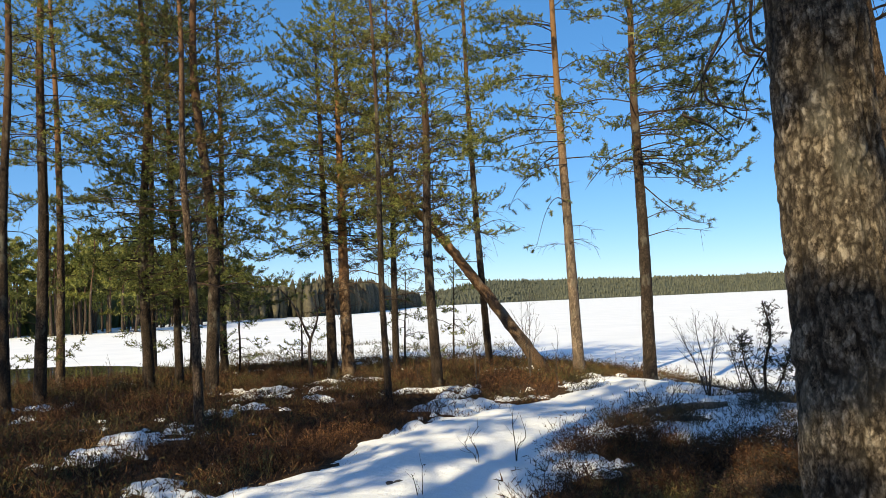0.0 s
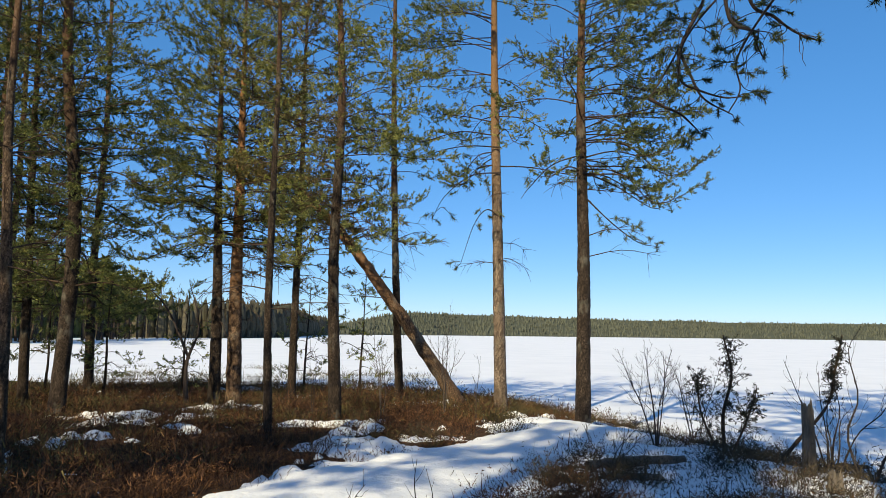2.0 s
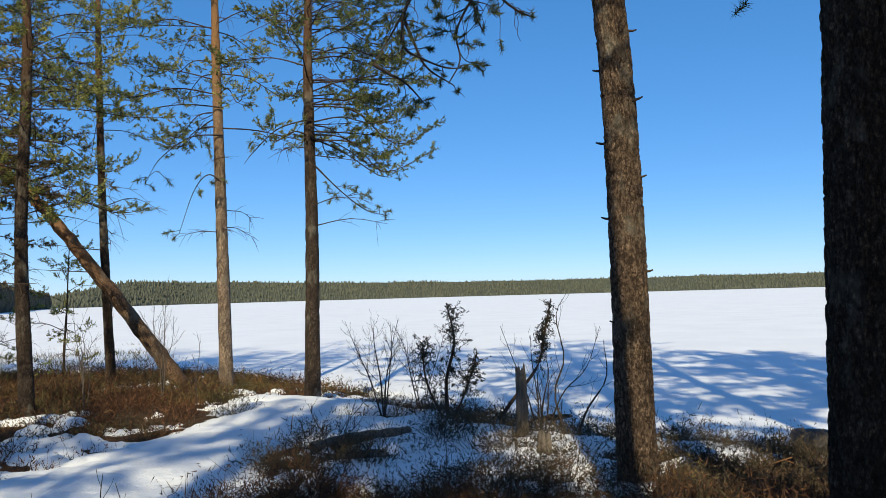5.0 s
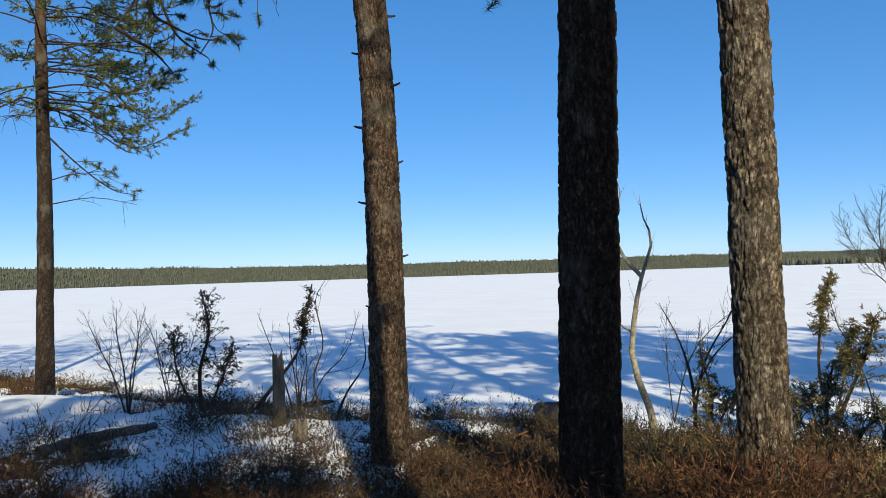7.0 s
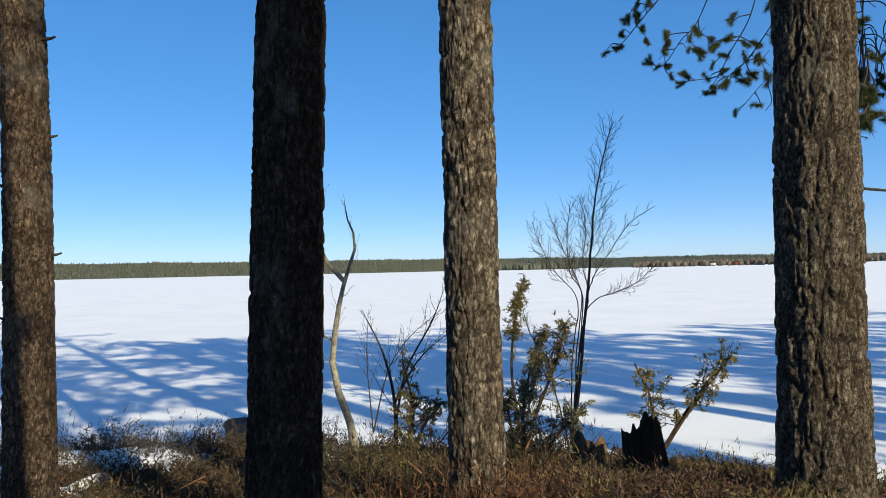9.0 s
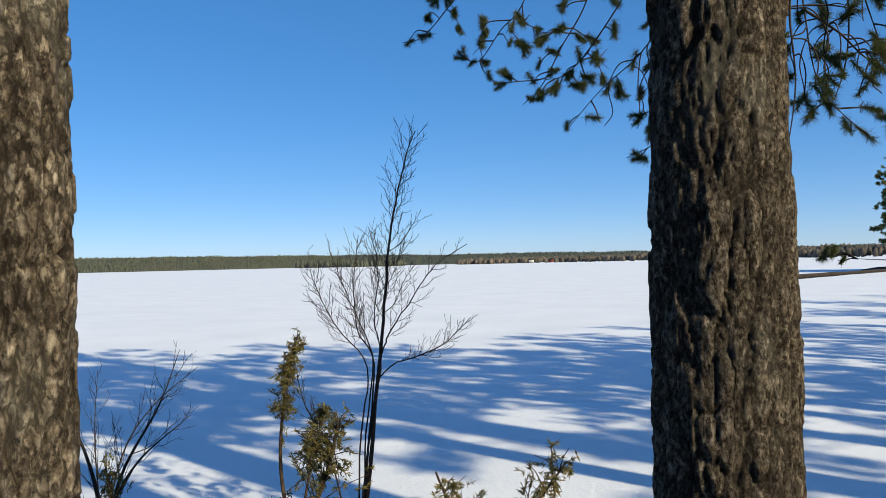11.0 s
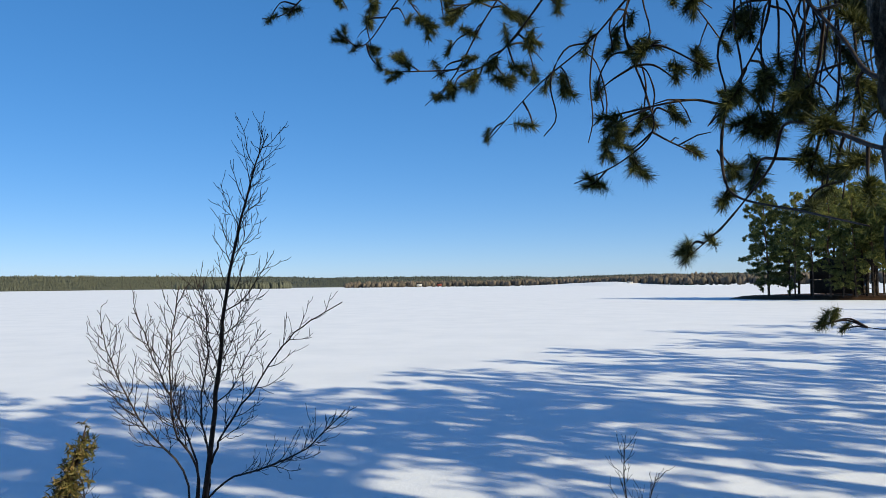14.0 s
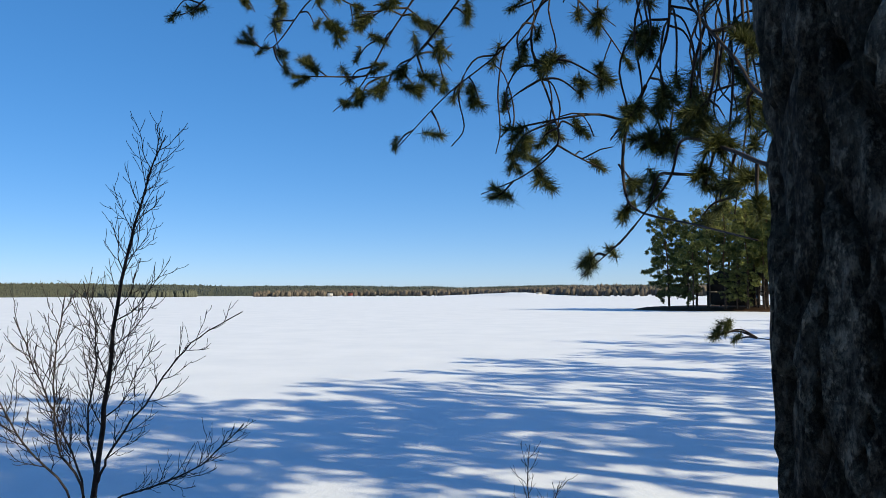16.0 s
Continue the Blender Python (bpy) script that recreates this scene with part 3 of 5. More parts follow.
def dead_limbs(axis, base, rng, count, dead_from):
    """Fine bare drooping limbs under the live crown."""
    each = []
    for q in range(count):
        wood = Geo()
        each.append(wood)
        p0 = axis(rng.uniform(dead_from, base + 0.2))
        az, ln = rng.random() * 2 * math.pi, rng.uniform(0.3, 1.5)
        out = np.array([math.cos(az), math.sin(az), rng.uniform(-0.15, 0.25)])
        line = curve_points([p0, p0 + out * ln * 0.5 + rng.normal(size=3) * 0.06, p0 + out * ln + [0, 0, -0.35 * ln * rng.random()] + rng.normal(size=3) * 0.08], 7)
        tube(wood, line, np.linspace(0.011, 0.003, 7), 3, False)
        for w in range(9):
            i = rng.integers(2, 6)
            d = unit(unit(line[i + 1] - line[i]) + 0.7 * rng.normal(size=3) + [0, 0, -0.1]) * rng.uniform(0.12, 0.4)
            tube(wood, np.array([line[i], line[i] + d * 0.6, line[i] + d + [0, 0, -0.03]]), [0.004, 0.003, 0.002], 3, False)
    return each


def joined(each):
    g = Geo()
    for e in each:
        for v in e.v:
            g.v.append(v)
        g.f += [f + g.n for f in e.f]
        g.n += e.n
    return g


def pine(x, y, height, r0, seed, bark, label, lean=(0, 0), base=0.4, spread=2.2, limbs_n=46, density=7, needles=M_NEEDLE, needle=0.11, width=0.017, per=13,
         side=None, dead=10, fine=False, dead_from=0.2, droop=0.35, group="lakeside pines", r1=None, top_round=0.8, split=True, pads=False, plate=0.027, depth=0.0115, tall=3.2):
    rng = np.random.default_rng(seed)
    z = gz(x, y)
    tree = thing("pine_tree", x, y, z, label, "tree", group)
    ax = pine_axis(0, 0, 0, height, lean, rng, 0.02 * height / 4)
    if fine:
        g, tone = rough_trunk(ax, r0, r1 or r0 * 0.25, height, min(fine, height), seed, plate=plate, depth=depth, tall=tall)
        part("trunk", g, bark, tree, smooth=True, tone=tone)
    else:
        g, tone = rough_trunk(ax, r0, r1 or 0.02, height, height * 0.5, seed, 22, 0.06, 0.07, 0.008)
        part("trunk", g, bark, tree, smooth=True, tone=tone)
    if pads:
        w, l = pad_crown(ax, height, r0, base, spread, rng, limbs_n, side, droop, dead, dead_from, top_round)
    else:
        w, l = crown(ax, height, r0, base, spread, rng, limbs_n, density, needle, width, per, side, droop, dead, dead_from, top_round, split)
    if split:
        for e in w:
            part("branch", e, M_LIMB, tree, smooth=True)
    else:
        tagged(part("limbwork", joined(w), M_LIMB, tree, smooth=True), kind="stuff")
    tagged(part("crown", l, needles, tree), kind="stuff")
    return tree, ax


# the five pines that the walk passes
near_label = "tall pine with scaly grey-brown bark on the heath bank"
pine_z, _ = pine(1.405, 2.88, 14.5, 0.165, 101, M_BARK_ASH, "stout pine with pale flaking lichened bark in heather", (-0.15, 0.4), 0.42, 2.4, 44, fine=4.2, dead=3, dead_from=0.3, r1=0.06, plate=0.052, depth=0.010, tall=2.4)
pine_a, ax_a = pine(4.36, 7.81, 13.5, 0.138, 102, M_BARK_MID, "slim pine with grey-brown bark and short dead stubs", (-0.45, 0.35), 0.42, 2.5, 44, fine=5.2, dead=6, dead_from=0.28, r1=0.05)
pine_b, _ = pine(3.935, 5.625, 16, 0.146, 103, M_BARK_SHADED, "dark shaded pine with rough cracked bark", (0, 0), 0.45, 2.8, 50, fine=4.2, dead=2, dead_from=0.35, r1=0.07)
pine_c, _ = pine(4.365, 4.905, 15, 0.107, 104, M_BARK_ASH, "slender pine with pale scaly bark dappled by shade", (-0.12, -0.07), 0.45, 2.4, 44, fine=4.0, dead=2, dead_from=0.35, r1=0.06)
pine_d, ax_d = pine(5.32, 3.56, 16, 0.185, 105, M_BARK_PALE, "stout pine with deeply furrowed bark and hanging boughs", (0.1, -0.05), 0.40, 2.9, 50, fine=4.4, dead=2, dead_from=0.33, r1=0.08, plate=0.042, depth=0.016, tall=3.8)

# short dead stubs on the slim pine
for q, (h, az, ln) in enumerate(((1.75, 0.2, 0.10), (2.15, 3.4, 0.12), (2.45, 0.0, 0.07), (2.75, 3.3, 0.14), (3.05, -0.4, 0.16), (3.3, 3.0, 0.1), (3.6, 0.6, 0.2), (1.4, 3.6, 0.06))):
    g = Geo()
    out = np.array([math.cos(az - 0.75), math.sin(az - 0.75), 0.05])
    root = np.array(ax_a(h / 13.5)) + out * 0.06
    tube(g, curve_points([root, root + out * (0.3 * ln + 0.05), root + out * (0.35 * ln + 0.085) + [0, 0, 0.01]], 6), np.linspace(0.014, 0.006, 6), 6)
    part("stub", g, M_TWIG, pine_a, smooth=True)

# pines by the shore
shore = [
    # x, y, height, radius, seed, bark, lean, crown base, spread, limbs, side, needles, words
    # this crown's shaded look comes from the darker needle colour
    (3.78, 15.0, 11.0, 0.125, 111, M_BARK_FAR, (0.1, 0.1), 0.38, 2.0, 96, -0.3, M_DENSE_SHADED, "shore pine with red-brown bark and lopsided crown"),
    (2.80, 17.1, 13.0, 0.125, 112, M_BARK_GREY, (-0.12, 0.1), 0.36, 2.0, 54, 2.6, M_NEEDLE, "pale-barked shore pine with airy yellow-green crown"),
    (0.97, 19.0, 13.0, 0.085, 113, M_BARK_FAR, (-0.6, 0.1), 0.36, 1.7, 44, None, M_NEEDLE, "thin dark-stemmed pine at the shore"),
    (-0.2, 15.6, 11.0, 0.10, 114, M_BARK_FAR, (-0.2, 0.1), 0.28, 1.8, 76, None, M_NEEDLE, "dark-stemmed pine with twiggy crown"),
    (-2.32, 18.3, 8.7, 0.15, 115, M_BARK_ORANGE, (-0.1, 0.1), 0.36, 1.95, 116, None, M_NEEDLE, "orange-barked pine with broad dense crown"),
    (-2.68, 18.2, 8.2, 0.12, 116, M_BARK_FAR, (-0.2, 0.1), 0.38, 1.9, 46, 3.1, M_NEEDLE, "dark twin stem beside the orange-barked pine"),
    (-0.9, 12.8, 7.0, 0.055, 117, M_BARK_FAR, (-0.1, 0.1), 0.45, 1.0, 22, None, M_NEEDLE_BROWN, "thin young pine with bare lower stem"),
    (-1.3, 19.2, 9.5, 0.09, 118, M_BARK_FAR, (0.1, 0.1), 0.3, 1.8, 60, None, M_NEEDLE_BROWN, "pine with browned inner needles"),
]
shore_west = [
    (-7.6, 13.7, 13.0, 0.085, 121, M_BARK_FAR, (-0.1, 0), 0.35, 1.7, 40, None, M_NEEDLE, "slim grey-stemmed pine in heather"),
    (-7.9, 15.3, 14.0, 0.115, 122, M_BARK_FAR, (0.25, 0), 0.36, 1.9, 46, None, M_NEEDLE, "grey-stemmed pine in heather"),
    (-8.9, 18.0, 12.5, 0.10, 123, M_BARK_MID, (-0.2, 0), 0.35, 1.8, 44, None, M_NEEDLE, "grey-stemmed pine by the open water"),
    (-6.5, 17.2, 12.5, 0.12, 124, M_BARK_FAR, (-0.1, 0), 0.17, 1.85, 110, None, M_DENSE_SHADED, "dense dark green pine"),
    (-6.0, 17.6, 10.0, 0.09, 125, M_BARK_FAR, (-0.2, 0.1), 0.18, 1.7, 84, None, M_DENSE_SHADED, "dense dark green pine with low branches"),
    (-4.85, 16.2, 13.5, 0.13, 126, M_BARK_FAR, (-0.3, 0), 0.16, 1.85, 108, None, M_DENSE_SHADED, "tall dark-stemmed pine in heather"),
    (-3.3, 10.9, 7.5, 0.06, 127, M_BARK_MID, (-0.35, 0.3), 0.5, 0.9, 18, None, M_NEEDLE_BROWN, "thin bare-stemmed young pine"),
    (-5.9, 20.6, 11.5, 0.10, 128, M_BARK_FAR, (-0.1, 0), 0.13, 1.8, 74, None, M_DENSE_SHADED, "dark pine near the shoreline"),
    (-8.1, 21.4, 12.5, 0.10, 129, M_BARK_FAR, (0, 0), 0.3, 1.9, 50, None, M_NEEDLE, "shoreline pine with thin crown"),
    (-10.8, 17.5, 13.0, 0.12, 130, M_BARK_FAR, (0, 0), 0.32, 2.0, 50, None, M_NEEDLE, "pine at the edge of the grove"),
    (-12.4, 15.5, 13.0, 0.12, 131, M_BARK_FAR, (0, 0), 0.32, 2.0, 46, None, M_NEEDLE, "pine at the edge of the grove"),
]
by_seed = {}
for (x, y, h, r, seed, bark, lean, base, spread, n, side, nd, words) in shore + shore_west:
    by_seed[seed], _ = pine(x, y, h, r, seed, bark, words, lean, base, spread, int(n * 1.22), needles=nd, side=side, dead=14, pads=True)

for q, (x, y, h) in enumerate(((-1.2, 20.9, 2.6), (0.1, 20.6, 2.9), (-6.7, 20.2, 3.4), (-5.2, 19.4, 2.8), (-7.4, 19.0, 3.6), (-3.9, 20.6, 2.4), (-8.6, 16.4, 3.0))):
    pine(x, y, h, 0.024, 180 + q, M_BARK_FAR, "thin young pine with sparse drooping branches", (0.1, 0), 0.22, 0.75, 17, needles=M_NEEDLE if q % 2 else M_DENSE_SHADED, dead=3, pads=True, r1=0.006, droop=0.6, group="young pines")

# low boughs of the two pines on the point

def low_boughs(tree, lines, tips, seed):
    hang_boughs(tree, lines, tips, seed, needle=0.09, per=46, width=0.011, reach=0.15, extra=18, thick=0.014, mat=M_DENSE_SHADED)


# the leaning pine, caught in its neighbour
rng = np.random.default_rng(140)
lx, ly = 2.3, 18.6
lean_tree = thing("leaning_pine", lx, ly, gz(lx, ly), "half-fallen pine leaning hard against its neighbour", "tree", "lakeside pines")
lean_ctrl = [(0, 0, -0.15), (-0.75, 0, 0.95), (-1.7, 0.05, 2.3), (-2.6, 0.1, 3.5), (-3.3, 0.2, 4.2), (-3.7, 0.3, 4.6)]
g = Geo()
lp = curve_points(lean_ctrl, 60)
tube(g, lp + 0.008 * rng.normal(size=lp.shape), np.linspace(0.16, 0.06, 60) * (1 + 0.03 * rng.normal(size=60)), 14)
part("trunk", g, M_BARK_ORANGE, lean_tree, smooth=True, tone=np.full(g.n, 0.7))
wd, lf = crown(lambda k: curve_points(lean_ctrl, 101)[int(np.clip(k * 100, 0, 100))], 5, 0.12, 0.62, 1.3, rng, 26, 7, 0.12, 0.02, 12, None, 0.3, 6, 0.3)
for e in wd:
    part("branch", e, M_LIMB, lean_tree, smooth=True)
tagged(part("crown", lf, M_NEEDLE_BROWN, lean_tree), kind="stuff")

# the grove behind the path and along the shore to the south, whose shadows reach the lake
south = [(0.02, -1.39, 1.0), (4.4, -1.6, 1.0), (6.2, -0.8, 1.0), (4.8, -4.0, 1.1), (6.8, -7.5, 1.15), (8.0, -12.5, 1.1), (9.5, -16.0, 1.05), (3.5, -12.5, 1.1), (7.6, -3.5, 1.0), (9.0, -8.0, 1.0), (10.5, -10.5, 1.05), (11.0, -17.5, 1.1), (27.0, -25.5, 1.0), (38.0, -35.0, 1.05), (11.5, -13.0, 0.95), (13.0, -18.0, 1.1), (17.0, -20.0, 1.0), (21.5, -21.0, 1.1), (24.0, -26.0, 1.0), (31.5, -30.5, 1.1), (34.0, -33.5, 1.0), (43.0, -40.5, 1.1),
         (46.0, -42.0, 1.0), (55.0, -48.0, 1.05), (14.5, -24.0, 1.1), (64.0, -51.0, 1.0), (-10.5, -3.2, 0.85), (-13.5, -2.7, 0.9), (-8.6, -1.7, 0.7), (-17.0, -1.5, 0.95), (-6.3, -3.9, 0.9)]
srng = np.random.default_rng(9)
proto = []
for seed, h in ((151, 14.5), (152, 15.5), (153, 13.5)):
    t, _ = pine(south[len(proto)][0], south[len(proto)][1], h, 0.225, seed, M_BARK_FAR, "tall pine standing in heath behind the shore path", (0.1, 0.1), 0.56, 2.6, 44, 5.2, M_NEEDLE, needle=0.2, width=0.066, per=8, dead=6, group="grove pines", r1=0.17, split=False)
    proto.append(t)
pine(-4.6, -4.9, 14.0, 0.15, 154, M_BARK_FAR, "dense-crowned pine standing behind the path", (0, 0), 0.5, 1.3, 54, 9, M_NEEDLE, needle=0.2, width=0.07, per=8, dead=4, group="grove pines", split=False)
pine(-5.6, -4.8, 14.0, 0.15, 155, M_BARK_FAR, "narrow pine standing behind the path", (0, 0), 0.5, 1.2, 44, 8, M_NEEDLE, needle=0.2, width=0.07, per=8, dead=4, group="grove pines", split=False)
for q, (x, y, s) in enumerate(south[3:]):
    copy_thing(proto[q % 3], Matrix.LocRotScale((x, y, gz(x, y)), Euler((0, 0, srng.random() * 6.28)), None) @ Matrix.Diagonal((s, s, s, 1)))

# hanging boughs of the stout pine
boughs = [
    [(5.4, 3.5, 4.1), (6.4, 3.3, 4.2), (7.2, 3.3, 3.8), (7.71, 3.33, 3.37), (7.91, 3.53, 3.22), (8.07, 3.7, 3.06), (8.25, 3.92, 2.92), (8.43, 4.16, 2.7)],
    [(7.2, 3.3, 3.8), (7.6, 3.4, 3.6), (7.83, 3.44, 3.4), (7.95, 3.57, 3.11), (7.88, 3.5, 2.78), (7.86, 3.48, 2.62), (7.97, 3.6, 2.51), (8.13, 3.77, 2.45)],
    [(6.4, 3.3, 4.2), (6.95, 3.22, 3.6), (7.17, 3.23, 3.06), (7.21, 3.24, 2.85), (7.38, 3.26, 2.73), (7.64, 3.32, 2.59)],
    [(5.45, 3.45, 2.3), (6.0, 3.3, 2.35), (6.43, 3.28, 2.44), (6.69, 3.24, 2.61), (6.99, 3.23, 2.85), (7.17, 3.23, 3.06), (7.3, 3.25, 3.4)],
]
boughs_low = [
    [(5.45, 3.45, 2.1), (6.0, 3.32, 2.2), (6.43, 3.28, 2.29), (6.73, 3.24, 2.38), (7.08, 3.24, 2.48), (7.17, 3.25, 2.38), (7.34, 3.27, 2.3), (7.56, 3.31, 2.2), (7.77, 3.41, 2.08)],
    [(7.38, 3.26, 2.73), (7.54, 3.29, 2.59), (7.53, 3.3, 2.4), (7.43, 3.28, 2.3), (6.99, 3.24, 2.21), (6.5, 3.28, 2.13)],
]
boughs_high = [
    [(5.4, 3.6, 4.3), (6.6, 3.8, 4.6), (8.0, 4.1, 4.2), (8.63, 4.45, 3.69), (8.75, 4.64, 3.53), (8.87, 4.84, 3.34), (8.97, 5.01, 3.45)],
    [(7.2, 3.8, 4.45), (7.9, 3.85, 4.0), (8.31, 3.99, 3.56), (8.45, 4.18, 3.28), (8.55, 4.33, 3.05), (8.65, 4.48, 2.94)],
    [(8.0, 4.1, 4.2), (8.6, 4.6, 4.1), (8.99, 5.06, 3.85), (9.09, 5.24, 3.71), (9.17, 5.39, 3.64), (9.25, 5.54, 3.65)],
    [(7.2, 3.3, 3.8), (7.8, 3.5, 3.8), (8.11, 3.74, 3.5), (8.31, 3.99, 3.21), (8.43, 4.16, 3.08), (8.53, 4.3, 3.08)],
    [(5.45, 3.35, 1.75), (6.6, 2.7, 1.75), (8.0, 2.2, 1.76), (8.7, 2.3, 1.78)],
]
tips_a = [(9.23, 5.5, 3.62), (9.15, 5.35, 3.63), (8.95, 4.98, 3.59), (8.85, 4.81, 3.52), (8.97, 5.01, 3.45), (8.89, 4.87, 3.35), (8.81, 4.74, 3.19), (8.63, 4.45, 3.34), (8.55, 4.33, 3.34), (8.57, 4.36, 3.18),
          (8.59, 4.39, 3.08), (8.61, 4.42, 2.96), (8.47, 4.21, 3.24), (8.43, 4.16, 3.08), (8.51, 4.27, 3.1), (8.33, 4.02, 3.27), (8.29, 3.97, 2.98), (8.35, 4.05, 3.15), (8.17, 3.82, 3.26), (8.43, 4.16, 2.71)]
tips_b = [(8.27, 3.94, 2.74), (8.23, 3.89, 2.89), (8.13, 3.77, 2.84), (8.03, 3.66, 2.84), (8.09, 3.72, 3.01), (7.93, 3.55, 3.08), (7.99, 3.61, 3.0), (7.93, 3.55, 2.62), (7.89, 3.52, 2.45), (8.09, 3.73, 2.43),
          (7.77, 3.4, 2.8), (7.75, 3.38, 2.63), (7.83, 3.45, 2.95), (7.64, 3.32, 2.81), (7.56, 3.3, 2.59), (7.25, 3.25, 2.47), (7.21, 3.24, 2.61), (7.04, 3.23, 2.59), (6.99, 3.23, 2.47), (6.78, 3.24, 2.38)]
tips_c = [(6.91, 3.24, 2.31), (6.73, 3.25, 2.29), (7.34, 3.27, 2.32), (7.56, 3.3, 2.28), (7.64, 3.33, 2.18), (7.75, 3.39, 2.09), (6.69, 3.24, 2.67), (6.56, 3.26, 2.41), (6.52, 3.27, 2.23), (8.8, 2.43, 1.8), (8.75, 2.52, 1.78), (8.85, 2.36, 1.76),
          (7.91, 3.53, 2.93), (8.03, 3.65, 3.24), (8.55, 4.33, 3.44), (8.71, 4.58, 3.4)]


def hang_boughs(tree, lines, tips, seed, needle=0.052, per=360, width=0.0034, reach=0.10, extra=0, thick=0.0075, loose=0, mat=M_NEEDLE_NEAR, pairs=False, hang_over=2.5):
    """Drooping boughs with curved twigs that end in bottle-brush bunches of needles; each bough a part, its needles a part of it."""
    rng = np.random.default_rng(seed)
    org = np.array(tree.location)
    curves = [curve_points(c, 40) for c in lines]
    wood, ends = [Geo() for _ in lines], [([], []) for _ in lines]
    for w, c in zip(wood, curves):
        tube(w, c - org, np.linspace(thick, thick * 0.3, 40) * (1 + 0.08 * rng.normal(size=40)), 6)
    allp = [np.array(t, float) for t in tips]
    for q in range(extra):
        c = curves[rng.integers(min(len(curves), 10))]
        p = c[rng.integers(14, 38)]
        if np.linalg.norm(p[:2] - org[:2]) > 2.1 or thick > 0.012:
            allp.append(p + rng.normal(size=3) * [0.2, 0.2, 0.14] + [0, 0, 0.1])
    for tip in allp:
        cost = [np.linalg.norm(c - tip, axis=1) + np.where(c[:, 2] < tip[2] + 0.05, 0.25, 0) + 0.25 * np.abs(np.linalg.norm(c - tip, axis=1) - 0.3) for c in curves]
        k = int(np.argmin([m.min() for m in cost]))
        i = int(np.argmin(cost[k]))
        a = curves[k][i]
        span = np.linalg.norm(tip - a)
        mid = (a + tip) / 2 + rng.normal(size=3) * 0.10 * span + [0, 0, 0.12 * span]
        line = curve_points([a, mid, tip], 14)
        tube(wood[k], line - org, np.linspace(0.0055, 0.003, 14), 4)
        ends[k][0].append(tip)
        ends[k][1].append(tip - line[-4] + rng.normal(size=3) * 0.02)
        if span > 0.25:
            for _ in range(2):
                m = line[rng.integers(5, 11)]
                d = unit(tip - a + rng.normal(size=3) * 0.25) * rng.uniform(0.06, 0.16)
                tube(wood[k], np.array([m, m + d * 0.6 + [0, 0, 0.01], m + d]) - org, [0.004, 0.003, 0.002], 4)
                if rng.random() < 0.5:
                    ends[k][0].append(m + d)
                    ends[k][1].append(d)
    for q in range(loose):
        k = rng.integers(min(len(curves), 4))
        a = curves[k][rng.integers(5, 32)]
        fall = rng.uniform(0.2, 0.5)
        turn = rng.random() * 6.28
        side = np.array([math.cos(turn), math.sin(turn), 0.0]) * fall
        drop = np.array([0, 0, -fall])
        line = curve_points([a, a + side * 0.25 + drop * 0.05, a + side * 0.42 + drop * 0.4, a + side * 0.36 + drop * 0.8, a + side * 0.5 + drop], 16)
        if line[-1][2] > hang_over:
            tube(wood[k], line - org, np.linspace(0.0045, 0.0026, 16), 4)
            if rng.random() < 0.6:
                ends[k][0].append(line[-1])
                ends[k][1].append(line[-1] - line[-3])
    for w, (p, d) in zip(wood, ends):
        bough = part("bough", w, M_TWIG, tree, smooth=True)
        for pp, dd in zip(p, d):
            g = Geo()
            s = rng.uniform(0.8, 1.25)
            heads, ways = [pp], [unit(np.array(dd))]
            for _ in range(rng.integers(0, 3) if pairs else 0):
                turn = unit(ways[0] + 0.75 * unit(np.cross(ways[0], rng.normal(size=3))))
                heads.append(pp - ways[0] * 0.07 + turn * rng.uniform(0.05, 0.08))
                ways.append(turn)
            tufts(g, np.array(heads) - org, np.array(ways), per, needle * s, width, reach * s, rng, 0.95 if not pairs else 0.75)
            part("needle_tuft", g, mat, bough)


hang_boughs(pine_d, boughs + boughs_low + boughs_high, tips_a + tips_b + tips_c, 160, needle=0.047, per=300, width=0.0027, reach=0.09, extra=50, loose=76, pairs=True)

boughs_south = [
    [(5.42, 3.5, 4.2), (7.42, 3.03, 3.97), (7.47, 2.89, 3.53), (7.49, 2.85, 3.10), (7.53, 2.77, 2.69), (7.61, 2.51, 2.41)],
    [(7.25, 2.92, 3.46), (7.25, 2.97, 3.04), (7.27, 2.95, 2.66), (7.26, 3.01, 2.27)],
    [(5.42, 3.5, 4.2), (7.74, 3.00, 4.11), (7.86, 2.60, 3.72), (7.92, 2.42, 3.21), (7.98, 2.29, 2.79), (8.00, 2.23, 2.52)],
    [(7.49, 2.85, 3.10), (7.55, 2.67, 2.98), (7.60, 2.50, 2.83), (7.65, 2.31, 2.90)],
    [(7.75, 2.62, 3.68), (7.78, 2.56, 3.22), (7.78, 2.58, 2.88), (7.76, 2.68, 2.58)],
    [(7.15, 2.93, 3.42), (7.12, 3.07, 3.08), (7.13, 3.06, 2.67), (7.13, 3.11, 2.30)]
]
